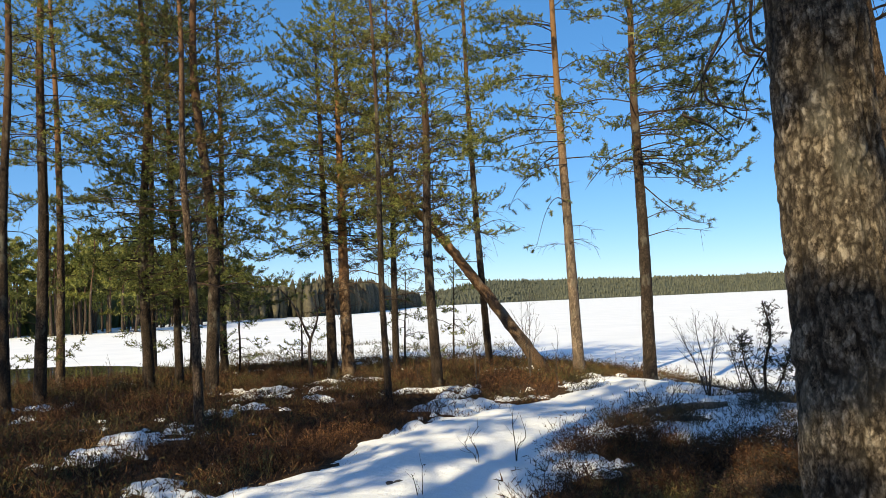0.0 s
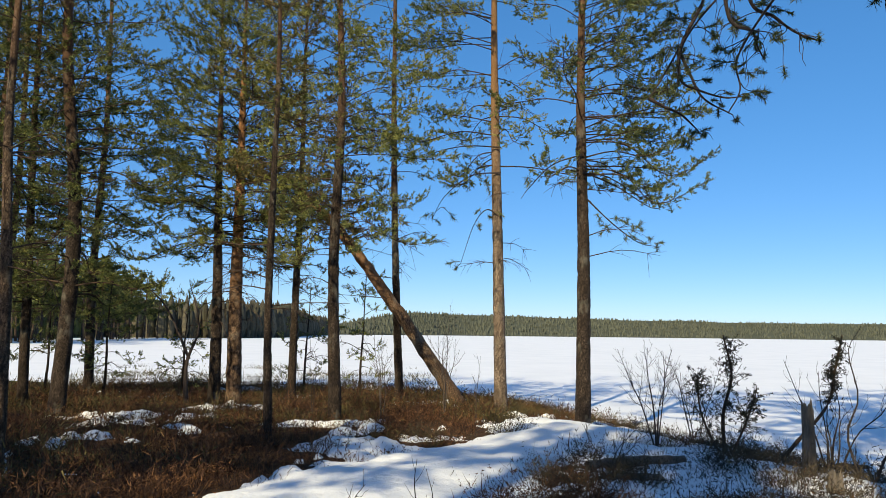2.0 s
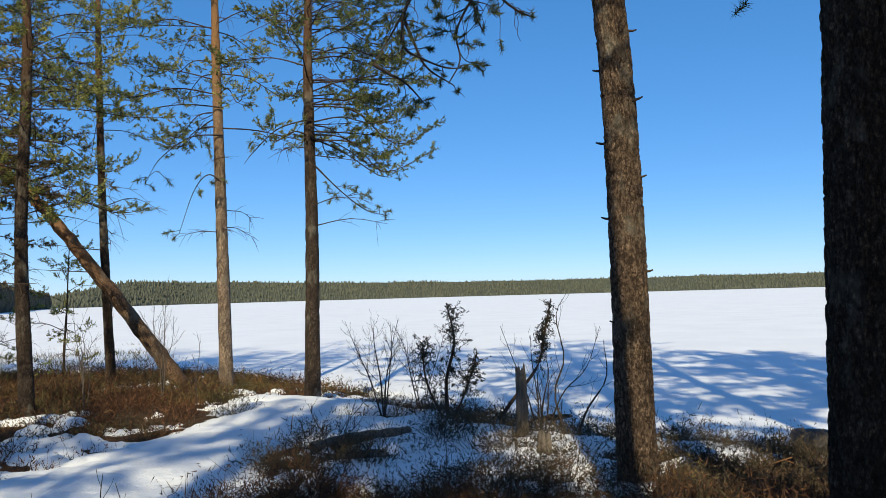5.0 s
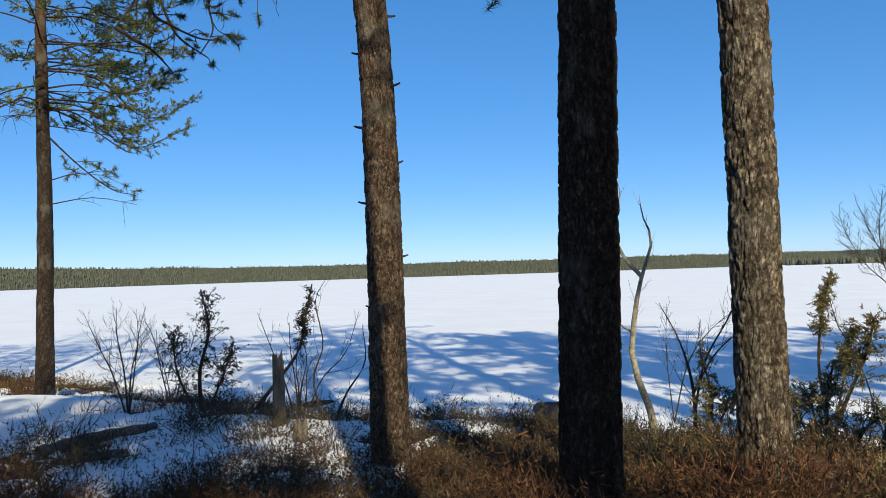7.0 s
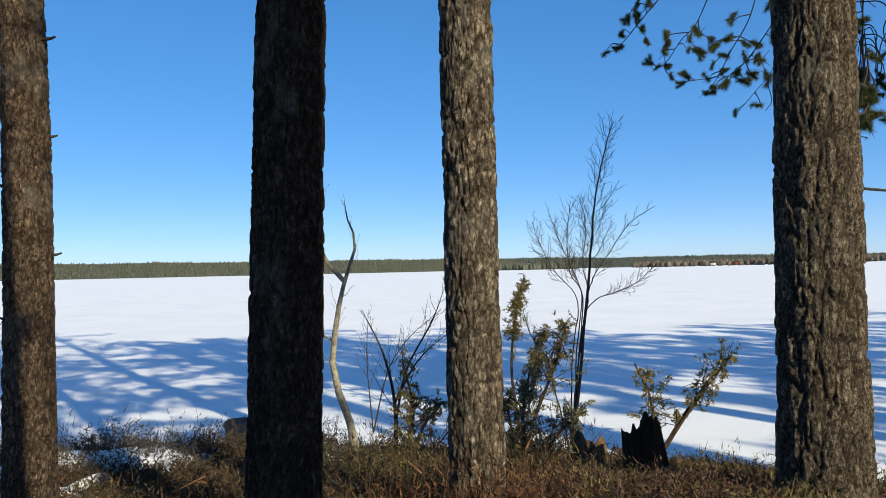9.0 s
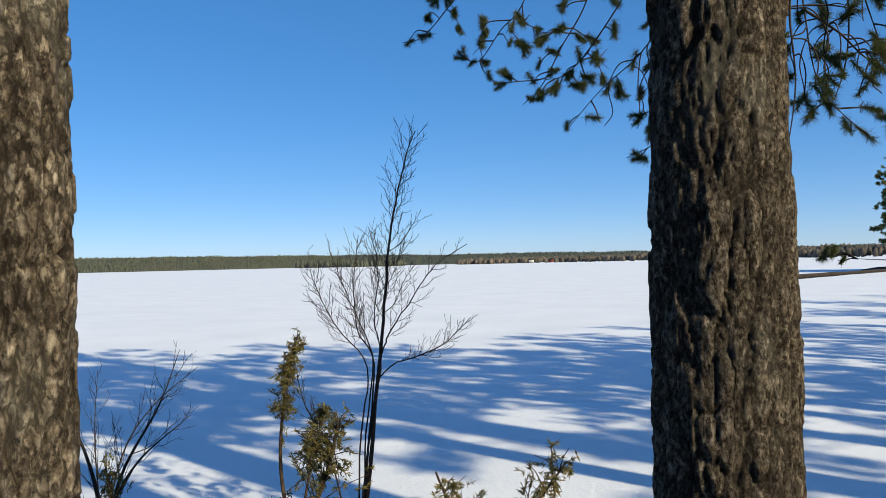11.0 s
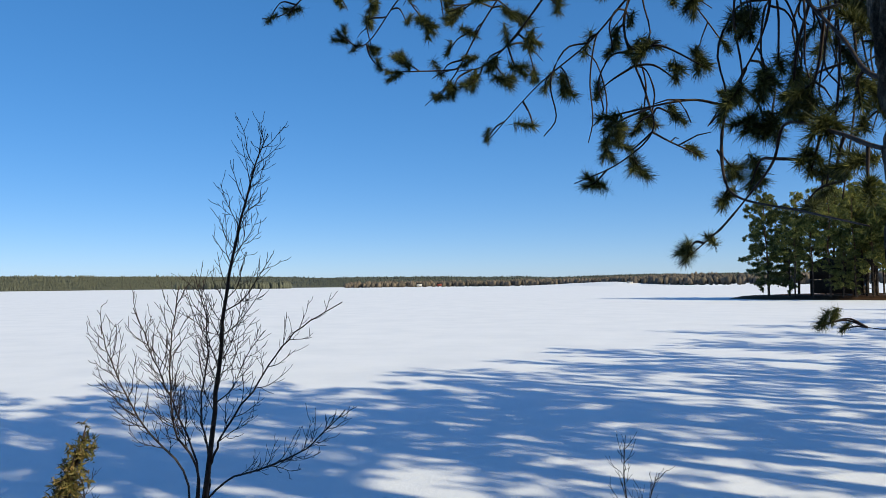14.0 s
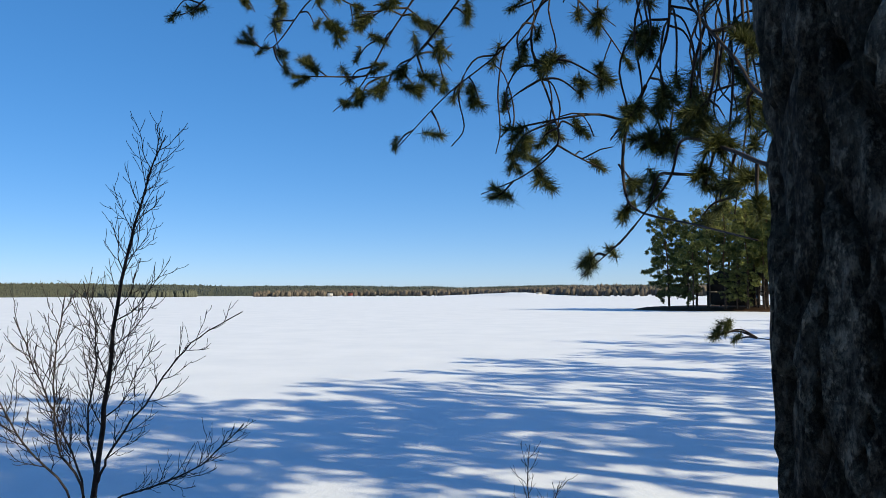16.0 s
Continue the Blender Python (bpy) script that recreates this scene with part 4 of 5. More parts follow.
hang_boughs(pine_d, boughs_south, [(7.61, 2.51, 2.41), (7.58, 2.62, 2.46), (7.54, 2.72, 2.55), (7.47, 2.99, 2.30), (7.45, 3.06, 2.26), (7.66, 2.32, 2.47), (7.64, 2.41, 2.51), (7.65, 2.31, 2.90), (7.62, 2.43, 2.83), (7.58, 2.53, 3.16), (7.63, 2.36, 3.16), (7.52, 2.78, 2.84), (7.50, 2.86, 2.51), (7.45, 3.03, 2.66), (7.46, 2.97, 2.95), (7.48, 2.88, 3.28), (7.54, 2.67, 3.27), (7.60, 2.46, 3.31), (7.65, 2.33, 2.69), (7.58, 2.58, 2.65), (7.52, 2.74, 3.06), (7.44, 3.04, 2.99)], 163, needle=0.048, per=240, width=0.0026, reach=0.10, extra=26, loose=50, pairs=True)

# hanging boughs of the slim pine by the path
boughs_a = [
    [(4.25, 7.9, 4.5), (4.0, 8.3, 4.55), (3.7, 8.7, 4.1), (3.5, 8.9, 3.7), (3.49, 8.85, 3.4), (3.4, 8.9, 3.2)],
    [(4.25, 7.9, 4.8), (4.1, 8.6, 4.9), (3.6, 9.2, 4.5), (3.3, 9.5, 4.1), (3.25, 9.6, 3.75)],
    [(4.2, 7.9, 4.4), (3.8, 8.2, 4.5), (3.45, 8.3, 4.35), (3.2, 8.4, 4.0)],
    [(4.25, 7.95, 4.0), (4.7, 7.65, 4.1), (5.05, 7.5, 3.9), (5.3, 7.35, 3.65)],
    [(4.25, 7.95, 4.1), (4.5, 7.75, 4.15), (4.75, 7.6, 3.95), (4.9, 7.5, 3.75)],
]
hang_boughs(pine_a, boughs_a, [(3.463, 8.74, 3.28), (3.25, 8.9, 3.6), (3.75, 8.6, 3.75), (3.2, 9.4, 3.7), (3.4, 9.1, 3.95), (5.25, 7.4, 3.6), (5.05, 7.5, 3.75), (4.85, 7.55, 3.7), (4.65, 7.62, 3.85), (5.15, 7.42, 3.8), (4.1, 7.95, 3.8)], 161, 0.07, 70, 0.007, 0.13, extra=40, thick=0.016)
boughs_net = [
    [(4.43, 10.01, 6.38), (3.99, 10.18, 5.38), (3.80, 10.27, 4.79), (3.58, 10.35, 4.34), (3.39, 10.41, 3.99), (3.28, 10.45, 3.81)],
    [(3.72, 10.09, 4.70), (3.53, 10.16, 4.30), (3.53, 10.20, 3.95), (3.71, 10.19, 3.84), (3.97, 10.16, 3.76), (4.18, 10.13, 3.77)],
    [(3.73, 9.64, 5.08), (3.83, 9.70, 4.42), (4.05, 9.69, 4.29), (4.10, 9.69, 4.15), (4.17, 9.70, 4.02)],
    [(3.74, 8.78, 5.50), (3.63, 8.92, 4.33), (3.87, 8.92, 4.09), (4.07, 8.91, 3.95), (4.26, 8.89, 3.88)],
    [(3.54, 10.26, 4.30), (3.66, 10.27, 4.04), (3.81, 10.28, 3.78), (4.11, 10.26, 3.61)],
    [(3.28, 10.45, 3.81), (3.45, 10.44, 3.72), (3.63, 10.42, 3.63), (3.87, 10.42, 3.40)]
]
hang_boughs(pine_a, boughs_net, [(4.09, 9.95, 3.71), (3.96, 9.96, 3.73), (4.03, 9.98, 3.49), (3.83, 10.00, 3.52), (4.27, 9.88, 4.09), (4.20, 9.88, 4.17), (4.08, 9.90, 4.17), (4.11, 9.87, 4.40), (3.97, 9.89, 4.41), (4.26, 8.89, 3.88), (4.17, 8.90, 3.90), (3.89, 8.94, 3.90), (3.92, 8.91, 4.15), (4.02, 8.90, 4.12), (3.75, 9.93, 4.28), (3.70, 10.04, 3.30), (3.53, 10.08, 3.19), (3.88, 9.99, 3.61), (3.48, 10.08, 3.21), (3.33, 9.97, 4.44), (3.17, 10.00, 4.33), (3.23, 10.02, 4.11)], 162, 0.05, 90, 0.0065, 0.09, extra=16, thick=0.021, loose=34, hang_over=2.6)
low_boughs(by_seed[111], [[(3.82, 15.0, 3.6), (4.3, 15.0, 3.15), (4.75, 15.05, 2.85), (5.1, 15.1, 2.78)], [(3.82, 15.0, 4.0), (4.4, 15.1, 3.8), (5.0, 15.1, 3.45), (5.3, 15.2, 3.5)],
                          [(3.82, 15.0, 4.3), (3.3, 15.0, 4.1), (2.9, 14.9, 3.7), (2.75, 14.9, 3.5)]], [(5.1, 15.1, 2.8), (4.9, 15.05, 2.82), (5.2, 15.1, 2.85), (4.7, 15.0, 2.9), (5.0, 15.1, 2.9)], 170)
low_boughs(by_seed[112], [[(2.78, 17.1, 4.4), (2.2, 17.0, 4.3), (1.7, 17.0, 3.9), (1.45, 17.0, 3.45)], [(2.78, 17.1, 3.5), (2.5, 17.0, 3.65), (2.25, 17.0, 3.35), (2.0, 17.0, 2.6)],
                          [(2.78, 17.1, 4.9), (2.1, 17.1, 4.9), (1.5, 17.1, 4.75), (1.2, 17.1, 4.5)]], [(1.45, 17.0, 3.45), (1.6, 17.0, 3.35), (1.3, 17.0, 3.5), (1.9, 17.0, 2.5), (1.75, 17.0, 2.6)], 171)

# ---- bare saplings and shrubs ----


def shoots_of(geo, line, r, rng, low, long_, short, gap, depth, open_=0.8, apart=None):
    """Alternate shoots along a line, long below and short at the tip, each rising as it grows and forking again."""
    span = np.linalg.norm(np.diff(line, axis=0), axis=1).sum()
    m, turn, s = len(line), rng.random() * 6.28, low
    while s < 0.97:
        i = min(m - 2, int(s * (m - 1)))
        p = line[i] + (line[i + 1] - line[i]) * (s * (m - 1) - i)
        tan = unit(line[i + 1] - line[i])
        a = unit(np.cross(tan, [0.3, 1.0, 0.2]))
        hand = a * math.cos(turn) + np.cross(tan, a) * math.sin(turn)
        d = unit(tan + hand * open_ * rng.uniform(0.7, 1.25))
        ln = (long_ + (short - long_) * s) * rng.uniform(0.55, 1.2)
        own = geo
        if apart is not None:
            own = Geo()
            apart.append(own)
        kink = rng.normal(size=(2, 3)) * 0.035 * ln
        sub = curve_points([p, p + d * ln * 0.35 + kink[0], p + d * ln * 0.7 + [0, 0, 0.07 * ln] + kink[1], p + d * ln + [0, 0, 0.2 * ln]], 9)
        rs = max(0.0015, min(r * 0.5, 0.0018 + 0.0048 * ln))
        tube(own, sub, np.linspace(rs, 0.0012, 9), 4 if rs > 0.003 else 3, False)
        if depth and ln > 0.08:
            shoots_of(own, sub, rs, rng, 0.16, ln * 0.46, 0.06, max(0.034, gap * 0.75), depth - 1, open_ * 0.95)
        turn += 2.4 + rng.normal() * 0.4
        s += gap / span * rng.uniform(0.6, 1.4)


def bare_shrub(name, x, y, label, stems, seed, mat=M_TWIG, z=None, depth=2, n=7, angle=0.75, ratio=0.5, category="shrub", group="bare shrubs"):
    """stems: (points, radius) from the root, in metres from it."""
    rng = np.random.default_rng(seed)
    ob = thing(name, x, y, gz(x, y) if z is None else z, label, category, group)
    for ctrl, r in stems:
        line = curve_points(ctrl, 14)
        g, subs = Geo(), []
        span = np.linalg.norm(np.diff(line, axis=0), axis=1).sum()
        tube(g, line, np.linspace(r, 0.002, 14), 6)
        shoots_of(g, line, r, rng, 0.3, span * ratio * 0.8, 0.08, max(0.06, span * 0.6 / n), depth - 1, angle, subs)
        stem = part("stem", g, mat, ob, smooth=True)
        for sg in subs:
            part("twig", sg, mat, stem, smooth=True)
    return ob


def fan(seed, count, height, spread, r):
    rng = np.random.default_rng(seed)
    out = []
    for q in range(count):
        a, s, h = rng.random() * 6.28, spread * rng.uniform(0.3, 1.0), height * rng.uniform(0.6, 1.0)
        d = np.array([math.cos(a), math.sin(a), 0])
        out.append(([(0, 0, -0.08), tuple(d * s * 0.35 + [0, 0, h * 0.4]), tuple(d * s * 0.7 + rng.normal(size=3) * 0.05 + [0, 0, h * 0.72]), tuple(d * s + [0, 0, h])], r * rng.uniform(0.7, 1.0)))
    return out


def birch_sapling(x, y, z, label, stems, seed):
    """stems: points from the root, radius, where shoots begin, their length below and at the tip."""
    rng = np.random.default_rng(seed)
    ob = thing("bare_sapling", x, y, z, label, "tree", "bare shrubs")
    for ctrl, r, low, long_, short in stems:
        g, subs = Geo(), []
        line = curve_points(ctrl, 26)
        tube(g, line + rng.normal(size=line.shape) * 0.003, np.linspace(r, 0.0022, 26), 7)
        stem = part("stem", g, M_TWIG, ob, smooth=True)
        shoots_of(g, line, r, rng, low, long_, short, 0.046, 2, 0.8, subs)
        for sg in subs:
            part("twig", sg, M_TWIG, stem, smooth=True)
    return ob


# the slender bare birch at the water's edge, several stems from one root
birch_sapling(8.3, 5.66, -0.18, "slender leafless birch with dark fine twigs at the shore", [
    ([(0, 0, -0.1), (-0.03, -0.1, 0.6), (-0.06, -0.18, 1.24), (-0.07, -0.22, 1.55), (-0.08, -0.26, 1.86), (-0.1, -0.3, 2.22), (-0.11, -0.36, 2.48), (-0.12, -0.43, 2.72), (-0.13, -0.5, 2.9)], 0.017, 0.4, 0.46, 0.14),
    ([(0, 0.02, -0.1), (-0.03, -0.08, 0.7), (-0.06, -0.15, 1.3), (-0.08, -0.04, 1.55), (-0.1, -0.03, 1.86), (-0.11, -0.07, 2.2)], 0.008, 0.5, 0.3, 0.1),
    ([(0.02, 0.03, -0.1), (-0.02, -0.03, 0.8), (-0.05, -0.1, 1.27), (-0.09, 0.1, 1.55), (-0.1, 0.22, 1.76), (-0.12, 0.31, 2.02)], 0.007, 0.5, 0.3, 0.1),
    ([(0.04, 0, -0.1), (0.0, -0.06, 0.8), (-0.02, -0.13, 1.3), (-0.05, -0.04, 1.6), (-0.06, 0.05, 1.81), (-0.12, 0.14, 2.1)], 0.007, 0.5, 0.28, 0.1),
    ([(0.03, 0, -0.1), (0.0, -0.1, 0.9), (-0.03, -0.22, 1.25), (-0.05, -0.47, 1.36), (-0.04, -0.65, 1.44), (-0.04, -0.84, 1.62)], 0.007, 0.5, 0.26, 0.09),
    ([(-0.06, -0.2, 1.36), (-0.1, -0.28, 1.52), (-0.07, -0.42, 1.73), (-0.07, -0.6, 1.97), (-0.07, -0.83, 2.12)], 0.006, 0.2, 0.24, 0.07),
    ([(0.02, 0.01, -0.1), (-0.02, -0.08, 0.7), (-0.04, -0.19, 1.27), (-0.06, -0.16, 1.63), (-0.07, -0.2, 1.94), (-0.11, -0.15, 2.25)], 0.007, 0.5, 0.26, 0.09),
    ([(0, 0.03, -0.1), (0.1, 0.25, 0.6), (0.1, 0.45, 1.0), (0.08, 0.52, 1.35)], 0.008, 0.4, 0.25, 0.09)], 201)
bare_shrub("bare_sapling", 8.9, 8.2, "thin leafless birch sapling leaning over the ice", [
    ([(0, 0, -0.1), (0.1, -0.15, 0.6), (0.2, -0.4, 1.0), (0.3, -0.75, 1.3)], 0.011), ([(0, 0, -0.1), (0.05, 0.1, 0.7), (0.1, 0.1, 1.3)], 0.009)], 203, depth=2, n=9, z=-0.35)
bare_shrub("lake_twig", 9.3, 3.35, "small leafless twig standing in shore snow", [([(0, 0, -0.1), (0.02, 0, 0.7), (0.0, 0.06, 1.1), (0.0, 0.05, 1.38)], 0.006), ([(0, 0, -0.1), (0.02, -0.05, 0.8), (0.0, -0.12, 1.15)], 0.005)], 204, depth=2, n=12, ratio=0.22, z=-0.25)

# crooked lichened birch and the dark shrub beside it
bare_shrub("crooked_birch", 7.27, 7.36, "crooked dead birch with lichen-pale bark", [
    ([(0, 0, -0.15), (-0.08, 0.03, 0.3), (-0.16, 0.16, 0.8), (-0.1, 0.14, 1.3), (0.0, 0.12, 1.62), (0.08, 0.05, 1.95), (0.02, 0.1, 2.2), (0.0, 0.12, 2.42)], 0.045),
    ([(0.0, 0.12, 1.6), (-0.08, 0.28, 1.82), (-0.13, 0.36, 2.15), (-0.06, 0.3, 2.4), (-0.09, 0.32, 2.62)], 0.026), ([(-0.13, 0.15, 1.05), (-0.1, 0.35, 1.15), (-0.05, 0.5, 1.28)], 0.013)], 205, M_LICHEN, depth=2, n=9, ratio=0.22, category="tree", group="")
bare_shrub("bare_shrub", 7.4, 7.05, "dark leafless shrub with spreading twigs", [
    ([(0, 0, -0.1), (0.0, 0.0, 0.5), (-0.02, 0.1, 0.95), (-0.05, 0.3, 1.35)], 0.026), ([(0, 0, 0.3), (0.05, -0.1, 0.8), (0.1, -0.35, 1.25), (0.1, -0.5, 1.6)], 0.015), ([(0, 0, 0.5), (0.0, -0.25, 0.9), (0.05, -0.6, 1.2)], 0.012)], 206, depth=2, n=7, ratio=0.5)
bare_shrub("bare_shrub", 6.35, 6.2, "low tangle of dark bare twigs on the bank", fan(31, 5, 0.55, 0.45, 0.010), 207, depth=2, n=6)

# shrubs on the snowy ground near the point
bare_shrub("bare_shrub", 3.95, 12.2, "leafless birch shrub with fine grey twigs in snow", fan(32, 4, 1.6, 0.7, 0.013), 208, M_TWIG, depth=3, n=10)
bare_shrub("bare_shrub", 4.75, 12.9, "leafless shrub with fine twigs in snow", fan(33, 3, 1.3, 0.5, 0.010), 209, M_TWIG, depth=3, n=8)
bare_shrub("bare_shrub", 2.75, 10.4, "low leafless shrub in snow", fan(34, 4, 0.6, 0.4, 0.008), 210, depth=2, n=5)
bare_shrub("bare_shrub", 5.0, 10.2, "leafless dark shrub round the grey snag", fan(35, 6, 1.25, 0.75, 0.013), 211, depth=2, n=6)
bare_shrub("bare_shrub", 5.25, 10.0, "bare dark sapling beside the snag", [([(0, 0, -0.1), (0.12, -0.1, 0.35), (0.28, -0.25, 0.7), (0.3, -0.2, 1.1)], 0.018), ([(0, 0, -0.1), (-0.1, 0.15, 0.5), (0.0, 0.1, 0.9), (-0.02, 0.2, 1.35), (0.06, 0.1, 1.6)], 0.013)], 212, depth=2, n=5, ratio=0.35)
bare_shrub("bare_shrub", 1.65, 16.2, "thin leafless sapling before the leaning pine", fan(36, 4, 2.0, 0.5, 0.011), 213, M_TWIG_GREY, depth=2, n=7)
bare_shrub("bare_shrub", 0.55, 15.0, "thin leafless sapling in heather", fan(37, 4, 1.7, 0.4, 0.010), 214, M_TWIG_GREY, depth=2, n=7)
bare_shrub("bare_shrub", -3.0, 17.4, "gnarled bare shrub under the pines", [([(0, 0, -0.1), (-0.05, 0, 0.8), (0.15, 0, 1.5), (-0.1, 0.1, 2.4)], 0.05), ([(0, 0, 0.9), (-0.5, 0, 1.9), (-1.3, 0, 2.6)], 0.03)], 215, depth=3, n=8, ratio=0.5, category="tree")
for q, (x, y, h) in enumerate(((0.35, 7.95, 0.55), (0.72, 8.0, 0.75), (-0.15, 6.9, 0.35), (-0.6, 15.8, 1.3), (-4.4, 12.6, 1.0), (-6.0, 14.0, 1.2), (2.0, 14.6, 1.1), (6.3, 12.4, 0.9), (5.9, 11.2, 0.6))):
    bare_shrub("sapling_shoot", x, y, "small bare shoot poking from the snow", fan(50 + q, 2, h, 0.12, 0.007), 220 + q, depth=1, n=4, ratio=0.3, group="bare shoots")

# ---- junipers ----


def juniper(x, y, label, stems, seed, mat, sprays=60, z=None, width=0.014, ln=0.08, out=0.3):
    rng = np.random.default_rng(seed)
    ob = thing("juniper", x, y, gz(x, y) if z is None else z, label, "shrub", "junipers")
    for ctrl, r, low in stems:
        g, leaf, thin = Geo(), Geo(), Geo()
        line = curve_points(ctrl, 20)
        tube(g, line, np.linspace(r, r * 0.3, 20), 5)
        at, way = [], []
        for q in range(sprays):
            s = low + (1 - low) * rng.random()
            p = line[int(s * 19)]
            d = unit(rng.normal(size=3) + [0, 0, 0.3]) * rng.uniform(0.2, 1.0) * out * (1.25 - 0.8 * s)
            end = p + d + [0, 0, 0.02]
            tube(thin, np.array([p, (p + end) / 2 + [0, 0, 0.02], end]), [0.004, 0.003, 0.002], 3, False)
            for w in range(4):
                at.append(p + d * rng.uniform(0.4, 1.1) + rng.normal(size=3) * 0.02)
                way.append(unit(d + rng.normal(size=3) * 0.05 + [0, 0, -0.06]))
        part("stem", g, M_LIMB, ob, smooth=True)
        tagged(part("spray_wood", thin, M_LIMB, ob, smooth=True), kind="stuff")
        tufts(leaf, np.array(at), np.array(way), 14, ln * 0.55, width * 0.6, ln, rng, 0.7)
        tagged(part("foliage", leaf, mat, ob), kind="stuff")
    return ob


juniper(4.75, 12.0, "dark thin-leaved juniper bush rising from snow", [([(0, 0, -0.1), (0.0, 0.05, 0.5), (0.1, 0.0, 1.0), (0.05, 0.1, 1.5)], 0.03, 0.3), ([(0, 0, -0.1), (-0.25, 0.1, 0.5), (-0.3, 0.1, 1.0)], 0.02, 0.3), ([(0, 0, -0.1), (0.2, -0.1, 0.4), (0.35, -0.15, 0.85)], 0.02, 0.2)], 301, M_JUNIPER_DARK, 80, out=0.5, ln=0.045)
juniper(5.25, 11.9, "leaning dark juniper with a tufted top", [([(0, 0, -0.1), (0.3, -0.1, 0.3), (0.65, -0.2, 0.75), (0.75, -0.22, 1.15), (0.85, -0.25, 1.6)], 0.03, 0.55)], 302, M_JUNIPER_DARK, 80, out=0.26, ln=0.05)
juniper(7.0, 6.75, "yellow-green juniper with drooping sprays", [([(0, 0, -0.1), (0.1, -0.05, 0.4), (0.1, 0.05, 0.85)], 0.022, 0.2), ([(0, 0, -0.1), (0.0, -0.2, 0.3), (0.05, -0.35, 0.5)], 0.016, 0.15)], 303, M_JUNIPER, 46, out=0.34, ln=0.06)
juniper(6.95, 5.72, "ragged juniper with gold-brown sprays", [([(0, 0, -0.1), (0.1, -0.15, 0.4), (0.1, -0.32, 0.8), (0.1, -0.4, 1.1)], 0.02, 0.4), ([(0, 0, -0.1), (0.05, 0.05, 0.3), (0.0, 0.1, 0.55)], 0.016, 0.1)], 304, M_JUNIPER, 44, out=0.44, ln=0.06)
juniper(7.0, 4.75, "sparse green juniper on the bank edge", [([(0, 0, -0.1), (0.2, -0.05, 0.4), (0.3, 0.1, 0.75)], 0.02, 0.45), ([(0, 0, -0.1), (0.1, -0.25, 0.35), (0.25, -0.45, 0.65)], 0.018, 0.5), ([(0, 0, -0.1), (0.1, -0.3, 0.4), (0.2, -0.62, 0.85)], 0.016, 0.75)], 305, M_JUNIPER, 20, out=0.4, ln=0.06)
juniper(6.5, 5.45, "dense grey-green juniper bush on the bank", [([(0, 0, -0.1), (0.05, 0.05, 0.35), (0.1, 0.0, 0.72)], 0.02, 0.1), ([(0, 0, -0.1), (-0.1, 0.15, 0.25), (-0.15, 0.3, 0.5)], 0.016, 0.15), ([(0, 0, -0.1), (0.1, -0.2, 0.25), (0.12, -0.4, 0.42)], 0.016, 0.15)], 307, M_JUNIPER_GREY, 46, out=0.36, ln=0.06)
juniper(8.27, 6.14, "tall thin golden juniper with drooping top sprays", [([(0, 0, -0.1), (0.0, 0.1, 0.55), (0.02, 0.06, 1.1), (0.05, -0.03, 1.5)], 0.018, 0.55), ([(0, 0, -0.1), (0.05, -0.1, 0.5), (0.05, -0.22, 0.95)], 0.014, 0.5)], 306, M_JUNIPER, 60, out=0.24, ln=0.06, z=-0.18)

# ---- snag, stumps, rocks ----


def broken_stub(name, x, y, r, h, seed, mat, label, lean=(0, 0), jag=0.4, category="stump", hollow=False):
    rng = np.random.default_rng(seed)
    ob = thing(name, x, y, gz(x, y), label, category)
    sides, rings = 64, 26
    a = np.arange(sides) * 2 * math.pi / sides
    top = 1 - jag * noise2(np.cos(a) * 1.6 + seed, np.sin(a) * 1.6, seed, 3) - 0.05 * rng.random(sides) * jag
    k = np.linspace(0, 1, rings)[:, None]
    zz = -0.12 + (h + 0.12) * k * top[None]
    rr = r * (1 + 0.35 * np.exp(-np.maximum(zz, 0) / 0.12)) * (1 - 0.12 * k) * (1 + 0.10 * np.sin(a * 5 + seed)[None] + 0.16 * (noise2(a[None] * 3, zz * 3 + seed, seed + 2) - 0.5))
    ring = np.stack([rr * np.cos(a) + lean[0] * zz, rr * np.sin(a) + lean[1] * zz, zz], -1)
    inner = np.stack([0.55 * rr[-1] * np.cos(a) + lean[0] * zz[-1], 0.55 * rr[-1] * np.sin(a) + lean[1] * zz[-1], zz[-1] - 0.06 - 0.1 * hollow], -1)
    g = Geo()
    i, j = np.meshgrid(np.arange(rings), np.arange(sides), indexing="ij")
    jj = (j + 1) % sides
    f = np.stack([i * sides + j, i * sides + jj, (i + 1) * sides + jj, (i + 1) * sides + j], -1).reshape(-1, 4)
    g.add(np.concatenate([ring.reshape(-1, 3), inner]), f)
    g.f.append(np.array([[rings * sides + q for q in range(sides)]]))
    part("wood", g, mat, ob)
    return ob


broken_stub("snag", 4.62, 9.95, 0.06, 0.92, 401, M_SNAG, "grey broken birch snag among bare shrubs", (0.03, 0.05), 0.3)
broken_stub("snag", 4.35, 9.1, 0.06, 0.32, 402, M_SNAG, "short weathered grey stub in heather", (0, 0), 0.4)
broken_stub("stump", 5.95, 4.5, 0.12, 0.5, 403, M_STUMP, "blackened rotten stump with jagged top", (-0.12, 0.08), 0.5, hollow=True)
broken_stub("stump", 6.35, 4.95, 0.11, 0.34, 404, M_WOOD, "split brown stump with torn pale wood", (0.05, 0.1), 0.5)


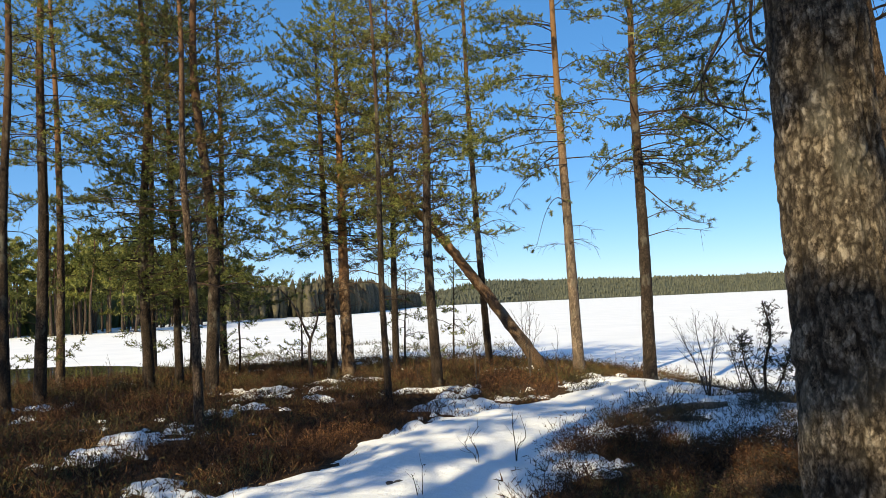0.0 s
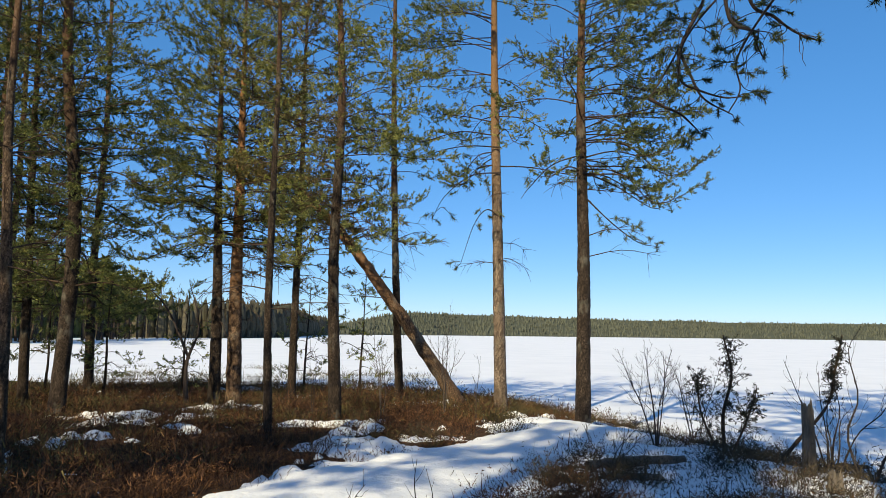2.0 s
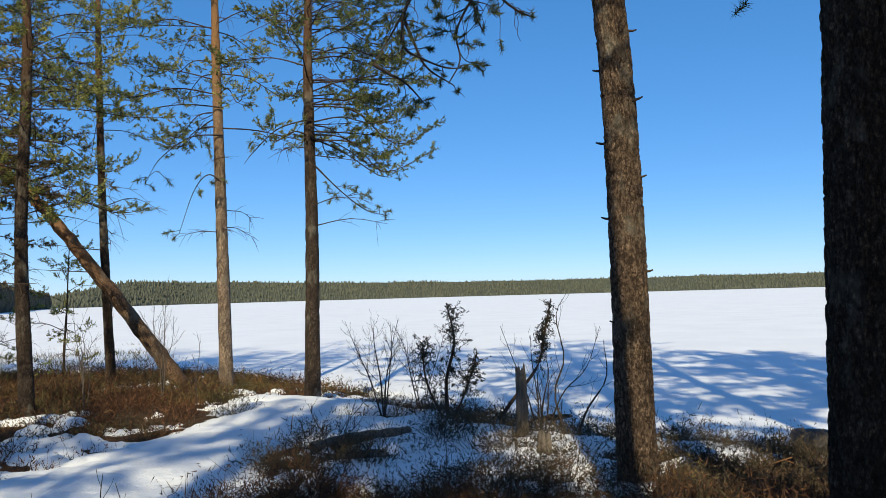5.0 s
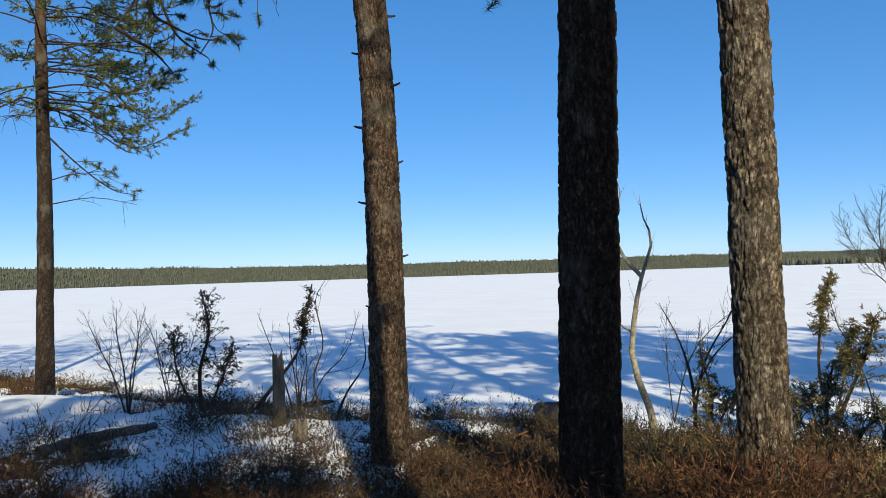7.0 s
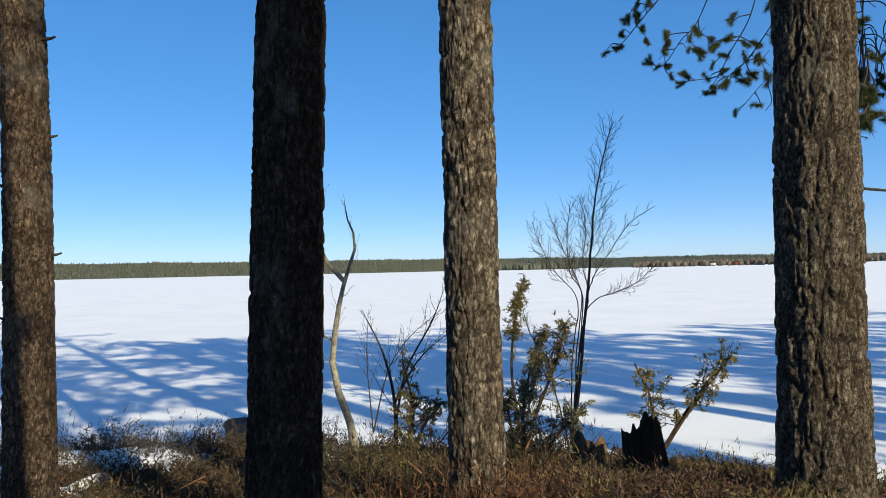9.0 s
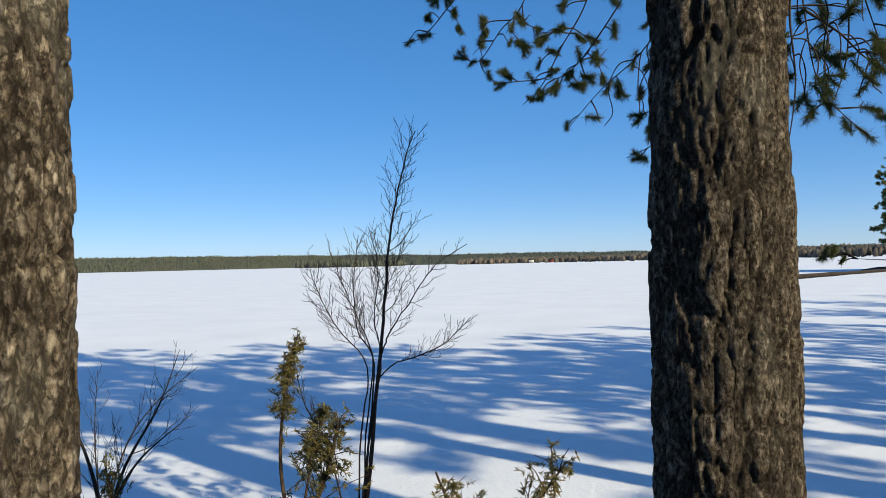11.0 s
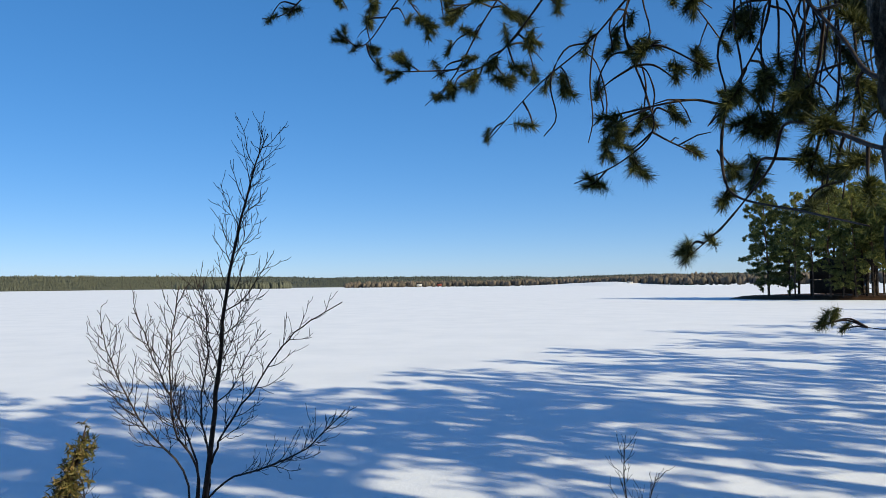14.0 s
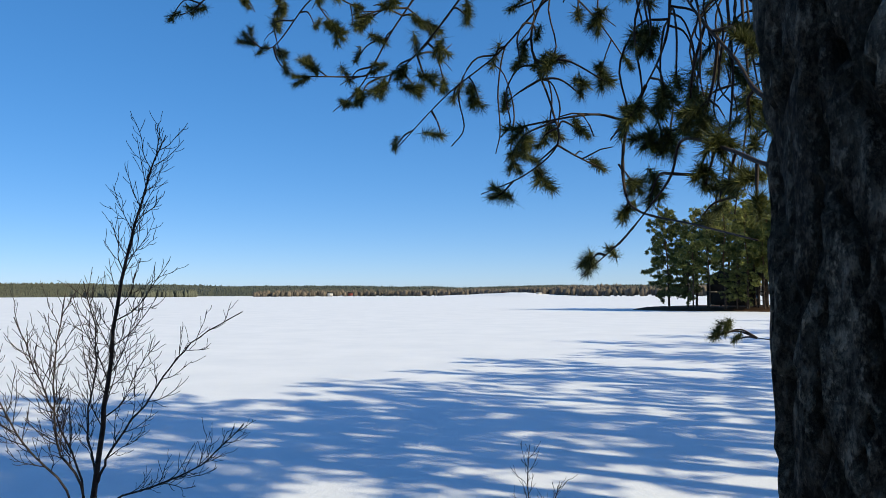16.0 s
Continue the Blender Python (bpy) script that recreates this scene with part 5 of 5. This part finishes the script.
def rock(x, y, z, size, seed, label, mat=M_ROCK):
    bm = bmesh.new()
    bmesh.ops.create_icosphere(bm, subdivisions=4, radius=1)
    for v in bm.verts:
        n = noise.noise(v.co * 1.3 + Vector((seed, 0, 0))) * 0.35 + noise.noise(v.co * 4 + Vector((seed, 3, 0))) * 0.08
        v.co = Vector((v.co.x * size[0], v.co.y * size[1], v.co.z * size[2])) * (1 + n)
    me = bpy.data.meshes.new("rock")
    bm.to_mesh(me)
    bm.free()
    for p in me.polygons:
        p.use_smooth = True
    me.materials.append(mat)
    ob = new("rock", me)
    ob.location = (x, y, z)
    return tagged(ob, label, "rock", "shore rocks")


rock(7.3, 13.6, -0.6, (0.36, 0.16, 0.07), 1, "flat dark rock frozen into the lake ice", M_STUMP)
rock(8.75, 9.8, -0.55, (0.3, 0.4, 0.24), 2, "rounded grey rock at the lake edge")
rock(9.35, 5.35, -0.6, (0.2, 0.3, 0.1), 3, "low dark rock at the ice edge")
rock(2.95, 10.05, -0.12, (0.5, 0.2, 0.09), 4, "flat grey rock showing through snow")
rock(-0.4, 7.4, -0.12, (0.12, 0.1, 0.06), 5, "small grey stone at the snow edge")

# a snow-dusted log in the heath
g = Geo()
lg = curve_points([(0, 0, 0), (0.5, 0.12, 0.03), (1.1, 0.2, 0.02)], 20)
tube(g, lg, 0.06 + 0.006 * np.sin(np.arange(20) * 1.7), 9)
log = part("fallen_log", g, M_SNAG, None, smooth=True)
log.location = (2.6, 10.55, gz(3.1, 10.6) + 0.08)
tagged(log, "weathered grey log lying in the snow", "log")

# open water by the far left bank
g = Geo()
wa = np.linspace(0, 2 * math.pi, 72, endpoint=False)
wr = 1 + 0.35 * (noise2(np.cos(wa) * 2 + 5, np.sin(wa) * 2 + 5, 61) - 0.5)
poly = np.stack([-17.5 + 7.5 * wr * np.cos(wa) + 1.5 * np.sin(wa), 27.5 + 6.2 * wr * np.sin(wa) - 2.0 * np.cos(wa), np.full(72, LAKE_Z + 0.035)], -1)
g.add(poly, np.arange(72).reshape(1, -1))
tagged(part("water", g, M_WATER), "dark open meltwater beside the snow-covered ice", "water", kind="structure")

# ---- heather and low shrubs ----


def carpet(name, label, mat, count, box, keep, height, seed, stalks=26, width=0.008, tilt=0.55, foot=0.13):
    """Tufts of thin upright stalks with short side shoots, over the ground where keep allows."""
    rng = np.random.default_rng(seed)
    x, y = rng.uniform(box[0], box[1], count), rng.uniform(box[2], box[3], count)
    ok = (shore_distance(x, y) > 0.35) & keep(x, y, rng)
    x, y = x[ok], y[ok]
    z = np.maximum(ground_z(x, y), snow_height(x, y) - 0.05)
    hs = height * rng.uniform(0.5, 1.3, len(x)) * (0.6 + 0.8 * noise2(x * 0.9, y * 0.9, seed))
    if foot < 0.14:
        hs = hs * (0.3 + 1.4 * noise2(x * 2.6, y * 2.6, seed + 7))
    hs = np.minimum(hs, 0.4)
    at = np.stack([x, y, z], -1)[:, None] + np.concatenate([rng.normal(size=(len(x), stalks, 2)) * foot, np.zeros((len(x), stalks, 1))], -1)
    d = unit(np.concatenate([rng.normal(size=(len(x), stalks, 2)) * tilt, np.ones((len(x), stalks, 1))], -1))
    off = (at - at.mean(1, keepdims=True))[..., :2] / foot
    d = unit(d + np.concatenate([off * 0.45, np.zeros((len(x), stalks, 1))], -1))
    ln = hs[:, None] * rng.uniform(0.5, 1.15, (len(x), stalks)) * (0.45 + 0.75 * np.exp(-0.5 * (off ** 2).sum(-1)))
    g = Geo()
    blades(g, (at - d * 0.03).reshape(-1, 3), d.reshape(-1, 3), ln.ravel(), width, rng)
    shoot = (at + d * (ln * rng.uniform(0.35, 0.95, ln.shape))[..., None]).reshape(-1, 3)
    sd = unit(d + 0.9 * rng.normal(size=d.shape)).reshape(-1, 3)
    blades(g, shoot, sd, 0.35 * ln.ravel() * rng.uniform(0.4, 1.0, ln.size), width * 1.5, rng)
    if foot > 0.12:
        return tagged(part(name, g, mat), label, "heather", kind="stuff")
    shoot = (at + d * (ln * rng.uniform(0.3, 0.9, ln.shape))[..., None]).reshape(-1, 3)
    sd = unit(d + 0.9 * rng.normal(size=d.shape)).reshape(-1, 3)
    blades(g, shoot, sd, 0.3 * ln.ravel() * rng.uniform(0.4, 1.0, ln.size), width * 1.5, rng)
    for _ in range(2):
        shoot = (at + d * (ln * rng.uniform(0.4, 1.02, ln.shape))[..., None]).reshape(-1, 3)
        blades(g, shoot, unit(d + 0.8 * rng.normal(size=d.shape)).reshape(-1, 3), rng.uniform(0.018, 0.04, ln.size), 0.0095, rng)
    return tagged(part(name, g, mat), label, "heather", kind="stuff")


def right_of_track(x, y):
    return x > np.interp(y, TRACK[:, 1], TRACK[:, 0]) + 1.0


def melted(x, y, rng):
    c = snow_cover(x, y)
    return c < -0.03 + 0.10 * (rng.random(len(x)) < 0.06)


def ochre(x, y):
    return noise2(x * 0.5 + 9, y * 0.5, 71)


def open_track(x, y):
    """True away from the trodden line."""
    return np.hypot(x - 0.35, np.maximum(np.abs(y - 2.0) - 1.5, 0)) > 0.45


def close(x, y):
    """The stretch of heath that the walk passes nearest."""
    return (x > 0.8) & (x < 8.7) & (y < 9.6)


carpet("heather", "brown wintered heather covering the heath", M_HEATHER, 11000, (-13, 9.2, 3.2, 27), lambda x, y, r: melted(x, y, r) & (ochre(x, y) < 0.68) & open_track(x, y) & ~close(x, y), 0.24, 501, width=0.010)
carpet("heather", "dark green-brown heath shrub in patches", M_HEATHER_GREEN, 6500, (-12, 9.2, 3.2, 26), lambda x, y, r: melted(x, y, r) & open_track(x, y) & ~close(x, y) & (noise2(x * 1.1, y * 1.1, 73) > 0.45), 0.30, 502, width=0.010)
carpet("dry_grass", "ochre dry grass and heather tops", M_GRASS, 9000, (-12, 8.5, 3.5, 24), lambda x, y, r: melted(x, y, r) & (ochre(x, y) > 0.64) & open_track(x, y) & ~close(x, y), 0.20, 503)
carpet("heather", "thick fine brown heather on the bank above the lake", M_BANK_LIT, 3000, (0.8, 8.7, 3.0, 9.6), lambda x, y, r: melted(x, y, r) & open_track(x, y) & (noise2(x * 1.2, y * 1.2, 75) < 0.66), 0.12, 504, 32, 0.0034, 0.7, 0.10)
carpet("heather", "dark twiggy heath shrubs on the bank", M_BANK_GREEN_LIT, 1300, (0.8, 8.7, 3.0, 9.6), lambda x, y, r: melted(x, y, r) & open_track(x, y) & (noise2(x * 1.2, y * 1.2, 75) > 0.45), 0.18, 506, 40, 0.0036, 0.6, 0.09)
carpet("heather", "sparse heather sprigs sticking out of snow", M_HEATH_DARK, 800, (1.5, 8.6, 7.5, 17), lambda x, y, r: (snow_cover(x, y) > -0.05) & ((snow_cover(x, y) < 0.10) | right_of_track(x, y)) & (noise2(x * 2.4, y * 2.4, 87) > 0.61), 0.26, 505, 44, 0.005, 0.6, 0.10)
carpet("heather", "dark bushy heath shrubs standing in thin snow", M_HEATH_DARK, 900, (1.0, 8.4, 6.3, 15), lambda x, y, r: (snow_cover(x, y) > -0.1) & ((snow_cover(x, y) < 0.13) | right_of_track(x, y)) & (noise2(x * 1.9, y * 1.9, 77) > 0.58), 0.38, 508, 56, 0.006, 0.7, 0.11)
carpet("heather", "heather tips showing through thin snow", M_HEATHER, 1500, (-12, 1.5, 6, 17), lambda x, y, r: (snow_cover(x, y) > -0.05) & (snow_cover(x, y) < 0.07), 0.18, 507, 14, 0.006)

carpet("heather", "tall brown heather clumps beside the snowy track", M_HEATHER, 420, (0.9, 4.4, 4.6, 9.6), lambda x, y, r: (snow_cover(x, y) < 0.08) & (noise2(x * 1.6, y * 1.6, 83) > 0.44) & open_track(x, y), 0.42, 509, 60, 0.0045, 0.6, 0.115)

carpet("heather", "dark rounded heather clumps under the pines", M_HEATHER, 1500, (-12, 1.0, 5.5, 21), lambda x, y, r: melted(x, y, r) & (noise2(x * 1.3, y * 1.3, 85) > 0.53), 0.42, 510, 42, 0.007, 0.7, 0.118)

carpet("heather", "dark bushy heath along the shaded bank edge", M_HEATH_DARK, 520, (2.4, 7.6, 5.0, 8.8), lambda x, y, r: open_track(x, y) & (noise2(x * 1.7, y * 1.7, 89) > 0.45), 0.26, 511, 46, 0.0042, 0.6, 0.11)

# withered reeds and twigs frozen into the bay
rrng = np.random.default_rng(508)
rx, ry = rrng.uniform(-12, 3, 900), rrng.uniform(26, 44, 900)
ok = (shore_distance(rx, ry) < 0.2) & (noise2(rx * 0.4, ry * 0.4, 79) > 0.5)
rp = np.repeat(np.stack([rx, ry, np.full(900, LAKE_Z)], -1)[ok], 9, 0) + rrng.normal(size=(ok.sum() * 9, 3)) * [0.22, 0.1, 0]
g = Geo()
blades(g, rp, unit(rrng.normal(size=rp.shape) * [0.5, 0.5, 0.15] + [0, 0, 0.7]), rrng.uniform(0.08, 0.38, len(rp)), 0.02, rrng)
tagged(part("reeds", g, M_HEATHER_GREEN), "withered reeds and twigs frozen into bay snow", "reeds", kind="stuff")

# ---- far shores ----


def far_woods(name, label, path, mat, seed, rows, step, height, hill=None, spiky=0.5, gap=None, land=None, wide=1.0):
    """A band of many small pointed trees along a far shore, rank behind rank on rising land."""
    rng = np.random.default_rng(seed)
    g = Geo()
    gap = gap or step * 1.6
    path = np.asarray(path, float)
    seg = np.linalg.norm(np.diff(path, axis=0), axis=1)
    total = seg.sum()
    s = np.concatenate([np.sort(rng.uniform(0, total, int(total / step))) for _ in range(rows)])
    row = np.repeat(np.arange(rows), int(total / step))
    cum = np.concatenate([[0], np.cumsum(seg)])
    px, py = np.interp(s, cum, path[:, 0]), np.interp(s, cum, path[:, 1])
    away = unit(np.stack([px, py], -1))
    deep = row * gap + rng.uniform(0, step * 1.5, len(s))
    x, y = px + away[:, 0] * deep, py + away[:, 1] * deep
    if hill and land:
        k = np.linspace(0, 1, 160)
        bx, by = np.interp(k * total, cum, path[:, 0]), np.interp(k * total, cum, path[:, 1])
        bw = unit(np.stack([bx, by], -1))
        lo, hi = np.c_[bx, by, np.full(160, LAKE_Z + 0.05)], np.c_[bx + bw[:, 0] * gap * rows, by + bw[:, 1] * gap * rows, LAKE_Z + hill(k)]
        lg = Geo()
        lg.add(np.concatenate([lo, hi]), np.array([(i, i + 1, 161 + i, 160 + i) for i in range(159)]))
        tagged(part("far_hill", lg, land, smooth=True), "low wooded hill rising from the far shore", "hill", kind="structure")
    rise = (hill(s / total) if hill else 0.0) * (deep / (gap * rows))
    z = LAKE_Z + rise
    h = height * rng.uniform(0.8, 1.12, len(s)) * (0.75 + 0.5 * noise2(s * 0.02, row * 0.7, seed))
    w = h * rng.uniform(0.3, 0.5, len(s)) * wide
    a0 = rng.random(len(s)) * 6.28
    n = 4
    vs = []
    for ring_h, ring_r in ((0.0, 0.5), (0.35, 1.0), (0.7, spiky)):
        for q in range(n):
            a = a0 + q * 6.283 / n
            rr = w * ring_r * rng.uniform(0.7, 1.2, len(s))
            vs.append(np.stack([x + rr * np.cos(a), y + rr * np.sin(a), z + h * (ring_h + rng.uniform(-0.05, 0.05, len(s)) * (ring_h > 0)) - 0.3], -1))
    vs.append(np.stack([x, y, z + h], -1))
    v = np.stack(vs, 1)
    one = []
    for q in range(n):
        k = (q + 1) % n
        one += [(q, k, n + k), (q, n + k, n + q), (n + q, n + k, 2 * n + k), (n + q, 2 * n + k, 2 * n + q), (2 * n + q, 2 * n + k, 3 * n)]
    one = np.array(one)
    g.add(v, (np.arange(len(s))[:, None, None] * (3 * n + 1) + one).reshape(-1, 3))
    return tagged(part(name, g, mat), label, "forest", kind="stuff")


def polar(bearing, d):
    return (2 + d * math.sin(radians(bearing)), 4 + d * math.cos(radians(bearing)))


def hills(seed, lo, hi):
    return lambda k: (lo + (hi - lo) * noise2(k * 7, k * 0 + seed, seed, 3)) * smooth01(np.minimum(k, 1 - k) * 9)


far_woods("far_forest", "olive conifer forest along the far lake shore", [polar(-8, 620), polar(6, 900), polar(25, 1150), polar(45, 1250), polar(62, 1500), polar(72, 1900)], M_FAR_HAZY, 601, 10, 2.3, 5.0, hills(4, 20, 33), 0.7, gap=19, wide=0.55, land=M_FAR_SOIL)
far_woods("far_forest", "grey-green conifer forest beyond the wide lake", [polar(60, 1900), polar(75, 2050), polar(92, 2300), polar(110, 2300), polar(130, 1900)], M_FAR_HAZY_BLUE, 602, 9, 3.4, 6.0, hills(6, 22, 43), 0.7, gap=22, wide=0.6, land=M_FAR_SOIL)
far_woods("far_woods", "bare grey-brown birches and pines on the far shore", [polar(78, 1250), polar(86, 1300), polar(94, 1150), polar(101, 900), polar(112, 780), polar(128, 700)], M_FAR_GREY, 603, 5, 4, 9, hills(8, 1, 7), 0.75)
far_woods("far_forest", "dark spruce point across the ice", [polar(66, 1200), polar(70, 1130), polar(74, 1250)], M_FAR_HAZY, 604, 4, 4, 11, None, wide=0.6)
far_woods("pine_forest", "pine forest along the near bay shore", [(-92, 194), (-62, 200), (-40, 205), (-30, 260), (-34, 420), (-30, 640)], M_BAY, 605, 9, 2.0, 10.5, None, 0.7, wide=0.4)


far_woods("pine_forest", "young pine growth filling the bay forest", [(-200, 48), (-105, 86), (-68, 101), (-57, 112), (-70, 152), (-66, 195)], M_DENSE_SHADED, 606, 7, 1.5, 8.5, None, 0.5, wide=0.4, gap=2.5)


def shore_pine(x, y, h, seed, z, label, group, nd=M_DENSE_SHADED, base=0.35, spread=2.6, n=34):
    rng = np.random.default_rng(seed)
    tree = thing("pine_tree", x, y, z, label, "tree", group)
    ax = pine_axis(0, 0, 0, h, (rng.normal() * 0.4, rng.normal() * 0.4), rng, 0.1)
    g = Geo()
    tube(g, ax(np.linspace(0, 1, 16)), np.linspace(0.19, 0.04, 16), 7)
    part("trunk", g, M_BARK_FAR, tree, smooth=True, tone=np.full(g.n, 0.8))
    w, l = crown(ax, h, 0.2, base, spread, rng, n, 3.2, 0.42, 0.15, 8, None, 0.3, 0, fineness=False)
    tagged(part("limbwork", joined(w), M_LIMB, tree), kind="stuff")
    tagged(part("crown", l, nd, tree), kind="stuff")
    return tree


prng = np.random.default_rng(77)
bay = [shore_pine(-40 - 3 * q, 96 + 3 * q, 11 + q, 610 + q, LAKE_Z + 0.3, "pine at the front of the bay forest", "bay shore pines", M_NEEDLE, 0.4, 2.0, 26) for q in range(3)]
for q in range(120):
    k = (q % 60) / 60
    p = np.array([-75, 84]) * (1 - min(1, k * 3)) + np.array([-50, 103]) * min(1, k * 3) if k < 0.4 else np.array([-50, 103]) * (1 - (k - 0.4) / 0.6) + np.array([-52, 188]) * (k - 0.4) / 0.6
    x, y = p + prng.normal(size=2) * 2.5 + np.array([-4.0, 5.0]) * (q // 60)
    sc = prng.uniform(0.75, 1.2)
    copy_thing(bay[q % 3], Matrix.LocRotScale((x, y, LAKE_Z + 0.1), Euler((0, 0, prng.random() * 6.28)), None) @ Matrix.Diagonal((sc, sc, sc, 1)))

# the wooded point with its cabin
point = [shore_pine(125.5, -36.0, 15.0, 620, LAKE_Z + 0.6, "dense dark pine at the tip of the wooded point", "point pines", M_DENSE_SHADED, 0.12, 3.4, 130),
         shore_pine(127.0, -41.0, 15.0, 621, LAKE_Z + 0.8, "tall pine on the wooded point", "point pines", M_NEEDLE, 0.35, 3.2, 46),
         shore_pine(120.0, -43.5, 17.0, 622, LAKE_Z + 0.8, "tall bare-stemmed pine on the wooded point", "point pines", M_NEEDLE, 0.5, 3.4, 46)]
for q, (x, y, sc) in enumerate(((110.5, -46.8, 0.95), (112.3, -45.4, 0.8), (113.6, -43.6, 1.0), (114.6, -42.4, 0.75), (115.9, -41.2, 1.05), (117.4, -39.4, 0.9), (118.6, -37.4, 0.8), (122.5, -38.0, 1.0), (108.0, -48.6, 1.05), (123.5, -41.5, 1.1))):
    copy_thing(point[(2, 1, 2, 0)[q % 4]], Matrix.LocRotScale((x, y, LAKE_Z + 0.5), Euler((0, 0, q * 1.3)), None) @ Matrix.Diagonal((sc * 0.8, sc * 0.8, sc * 0.8, 1)))
for q in range(30):
    x, y = 118 + prng.uniform(-9, 12), -44 - prng.uniform(0, 14)
    if 113 < x < 121 and y > -47:
        y -= 6
    sc = prng.uniform(0.75, 1.0)
    copy_thing(point[1 + q % 2], Matrix.LocRotScale((x, y, LAKE_Z + 0.7), Euler((0, 0, prng.random() * 6.28)), None) @ Matrix.Diagonal((sc, sc, sc, 1)))


def box(geo, x0, x1, y0, y1, z0, z1):
    v = [(x, y, z) for x in (x0, x1) for y in (y0, y1) for z in (z0, z1)]
    geo.add(v, [(0, 1, 3, 2), (4, 6, 7, 5), (0, 4, 5, 1), (2, 3, 7, 6), (0, 2, 6, 4), (1, 5, 7, 3)])


def gable(geo, x0, x1, y0, y1, z0, z1, over=0.4):
    ym = (y0 + y1) / 2
    v = [(x0 - over, y0 - over, z0 - 0.1), (x1 + over, y0 - over, z0 - 0.1), (x1 + over, y1 + over, z0 - 0.1), (x0 - over, y1 + over, z0 - 0.1), (x0 - over, ym, z1), (x1 + over, ym, z1)]
    geo.add(v, [(0, 1, 5, 4), (2, 3, 4, 5), (3, 2, 1, 0)])
    geo.f.append(np.array([[0, 4, 3], [1, 2, 5]]) + geo.n - 6)


def house(x, y, z, yaw, size, wall_mat, roof_mat, label, name="house", panes=3):
    ob = thing(name, x, y, z, label, "house")
    ob.rotation_euler = (0, 0, yaw)
    a, b, h, rh = size
    g = Geo()
    box(g, -a / 2, a / 2, -b / 2, b / 2, -1.0, h)
    part("wall", g, wall_mat, ob)
    g = Geo()
    gable(g, -a / 2, a / 2, -b / 2, b / 2, h, h + rh)
    part("roof", g, roof_mat, ob)
    for q in range(panes):
        g = Geo()
        wx = -a / 2 + a * (q + 0.5) / panes
        box(g, wx - 0.5, wx + 0.5, b / 2 + 0.004, b / 2 + 0.06, 1.0, 2.2)
        part("window", g, M_GLASS, ob)
    return ob


# two-storey cabin with a veranda
cab = thing("cabin", 120.5, -45.0, LAKE_Z + 0.7, "dark two-storey lakeside cabin with an open veranda", "house")
cab.rotation_euler = (0, 0, radians(20))
cab.scale = (0.75, 0.75, 0.75)
g = Geo()
box(g, -2, 4.5, -4, 4, 0.2, 2.8)
part("lower_wall", g, M_CABIN, cab)
g = Geo()
box(g, -2, 4.5, -4, 4, 3.0, 5.6)
part("upper_wall", g, M_CABIN, cab)
g = Geo()
gable(g, -4, 4.6, -4.2, 4.2, 5.65, 7.4)
part("roof", g, M_ROOF, cab)
for z0 in (0.0, 2.82):
    g = Geo()
    box(g, -4.2, -1.9, -4.2, 4.2, z0, z0 + 0.18)
    part("deck", g, M_CABIN, cab)
for yy in (-4.0, -1.4, 1.4, 4.0):
    g = Geo()
    box(g, -4.15, -3.95, yy - 0.1, yy + 0.1, -0.6, 5.7)
    part("post", g, M_CABIN, cab)
for zz in (1.0, 3.9):
    g = Geo()
    box(g, -4.13, -4.03, -4.0, 4.0, zz, zz + 0.1)
    part("rail", g, M_CABIN, cab)
for yy, zz in ((-2.6, 0.9), (0.2, 0.9), (2.8, 0.9), (-2.6, 3.7), (0.2, 3.7), (2.8, 3.7)):
    g = Geo()
    box(g, -2.06, -2.004, yy - 0.6, yy + 0.6, zz, zz + 1.3)
    part("window", g, M_GLASS, cab)

# far houses and a snowy field on the shore
for b, d, s, wm, words in ((83.5, 1180, (8, 6, 3, 2), M_WALL, "pale house on the far shore"), (85.0, 1190, (7, 5, 3, 2), M_REDWALL, "red-walled house on the far shore"), (96.5, 1010, (8, 6, 3, 2), M_REDWALL, "red farm building above the far shore"), (99.0, 930, (7, 5, 3, 2), M_WALL, "pale cottage on the far shore")):
    hx, hy = polar(b, d)
    house(hx, hy, 1.5, radians(-b), s, wm, M_ROOF, words + " under a dark roof")
g = Geo()
fb = np.linspace(91, 104, 40)
lower = np.array([polar(b, 860 + 200 * smooth01(np.array((99 - b) / 8))) for b in fb])
upper = np.array([polar(b, 960 + 220 * smooth01(np.array((99 - b) / 8))) for b in fb])
zz = 4.5 * np.sin(np.linspace(0, math.pi, 40)) * (0.7 + 0.5 * noise2(fb, fb * 0, 81))
g.add(np.concatenate([np.c_[lower, np.full(40, LAKE_Z + 0.02)], np.c_[upper, LAKE_Z + zz]]), np.array([(i, i + 1, 41 + i, 40 + i) for i in range(39)]))
tagged(part("snow_field", g, M_LAKE, smooth=True), "sloping snowy field on the far shore", "field", kind="structure")
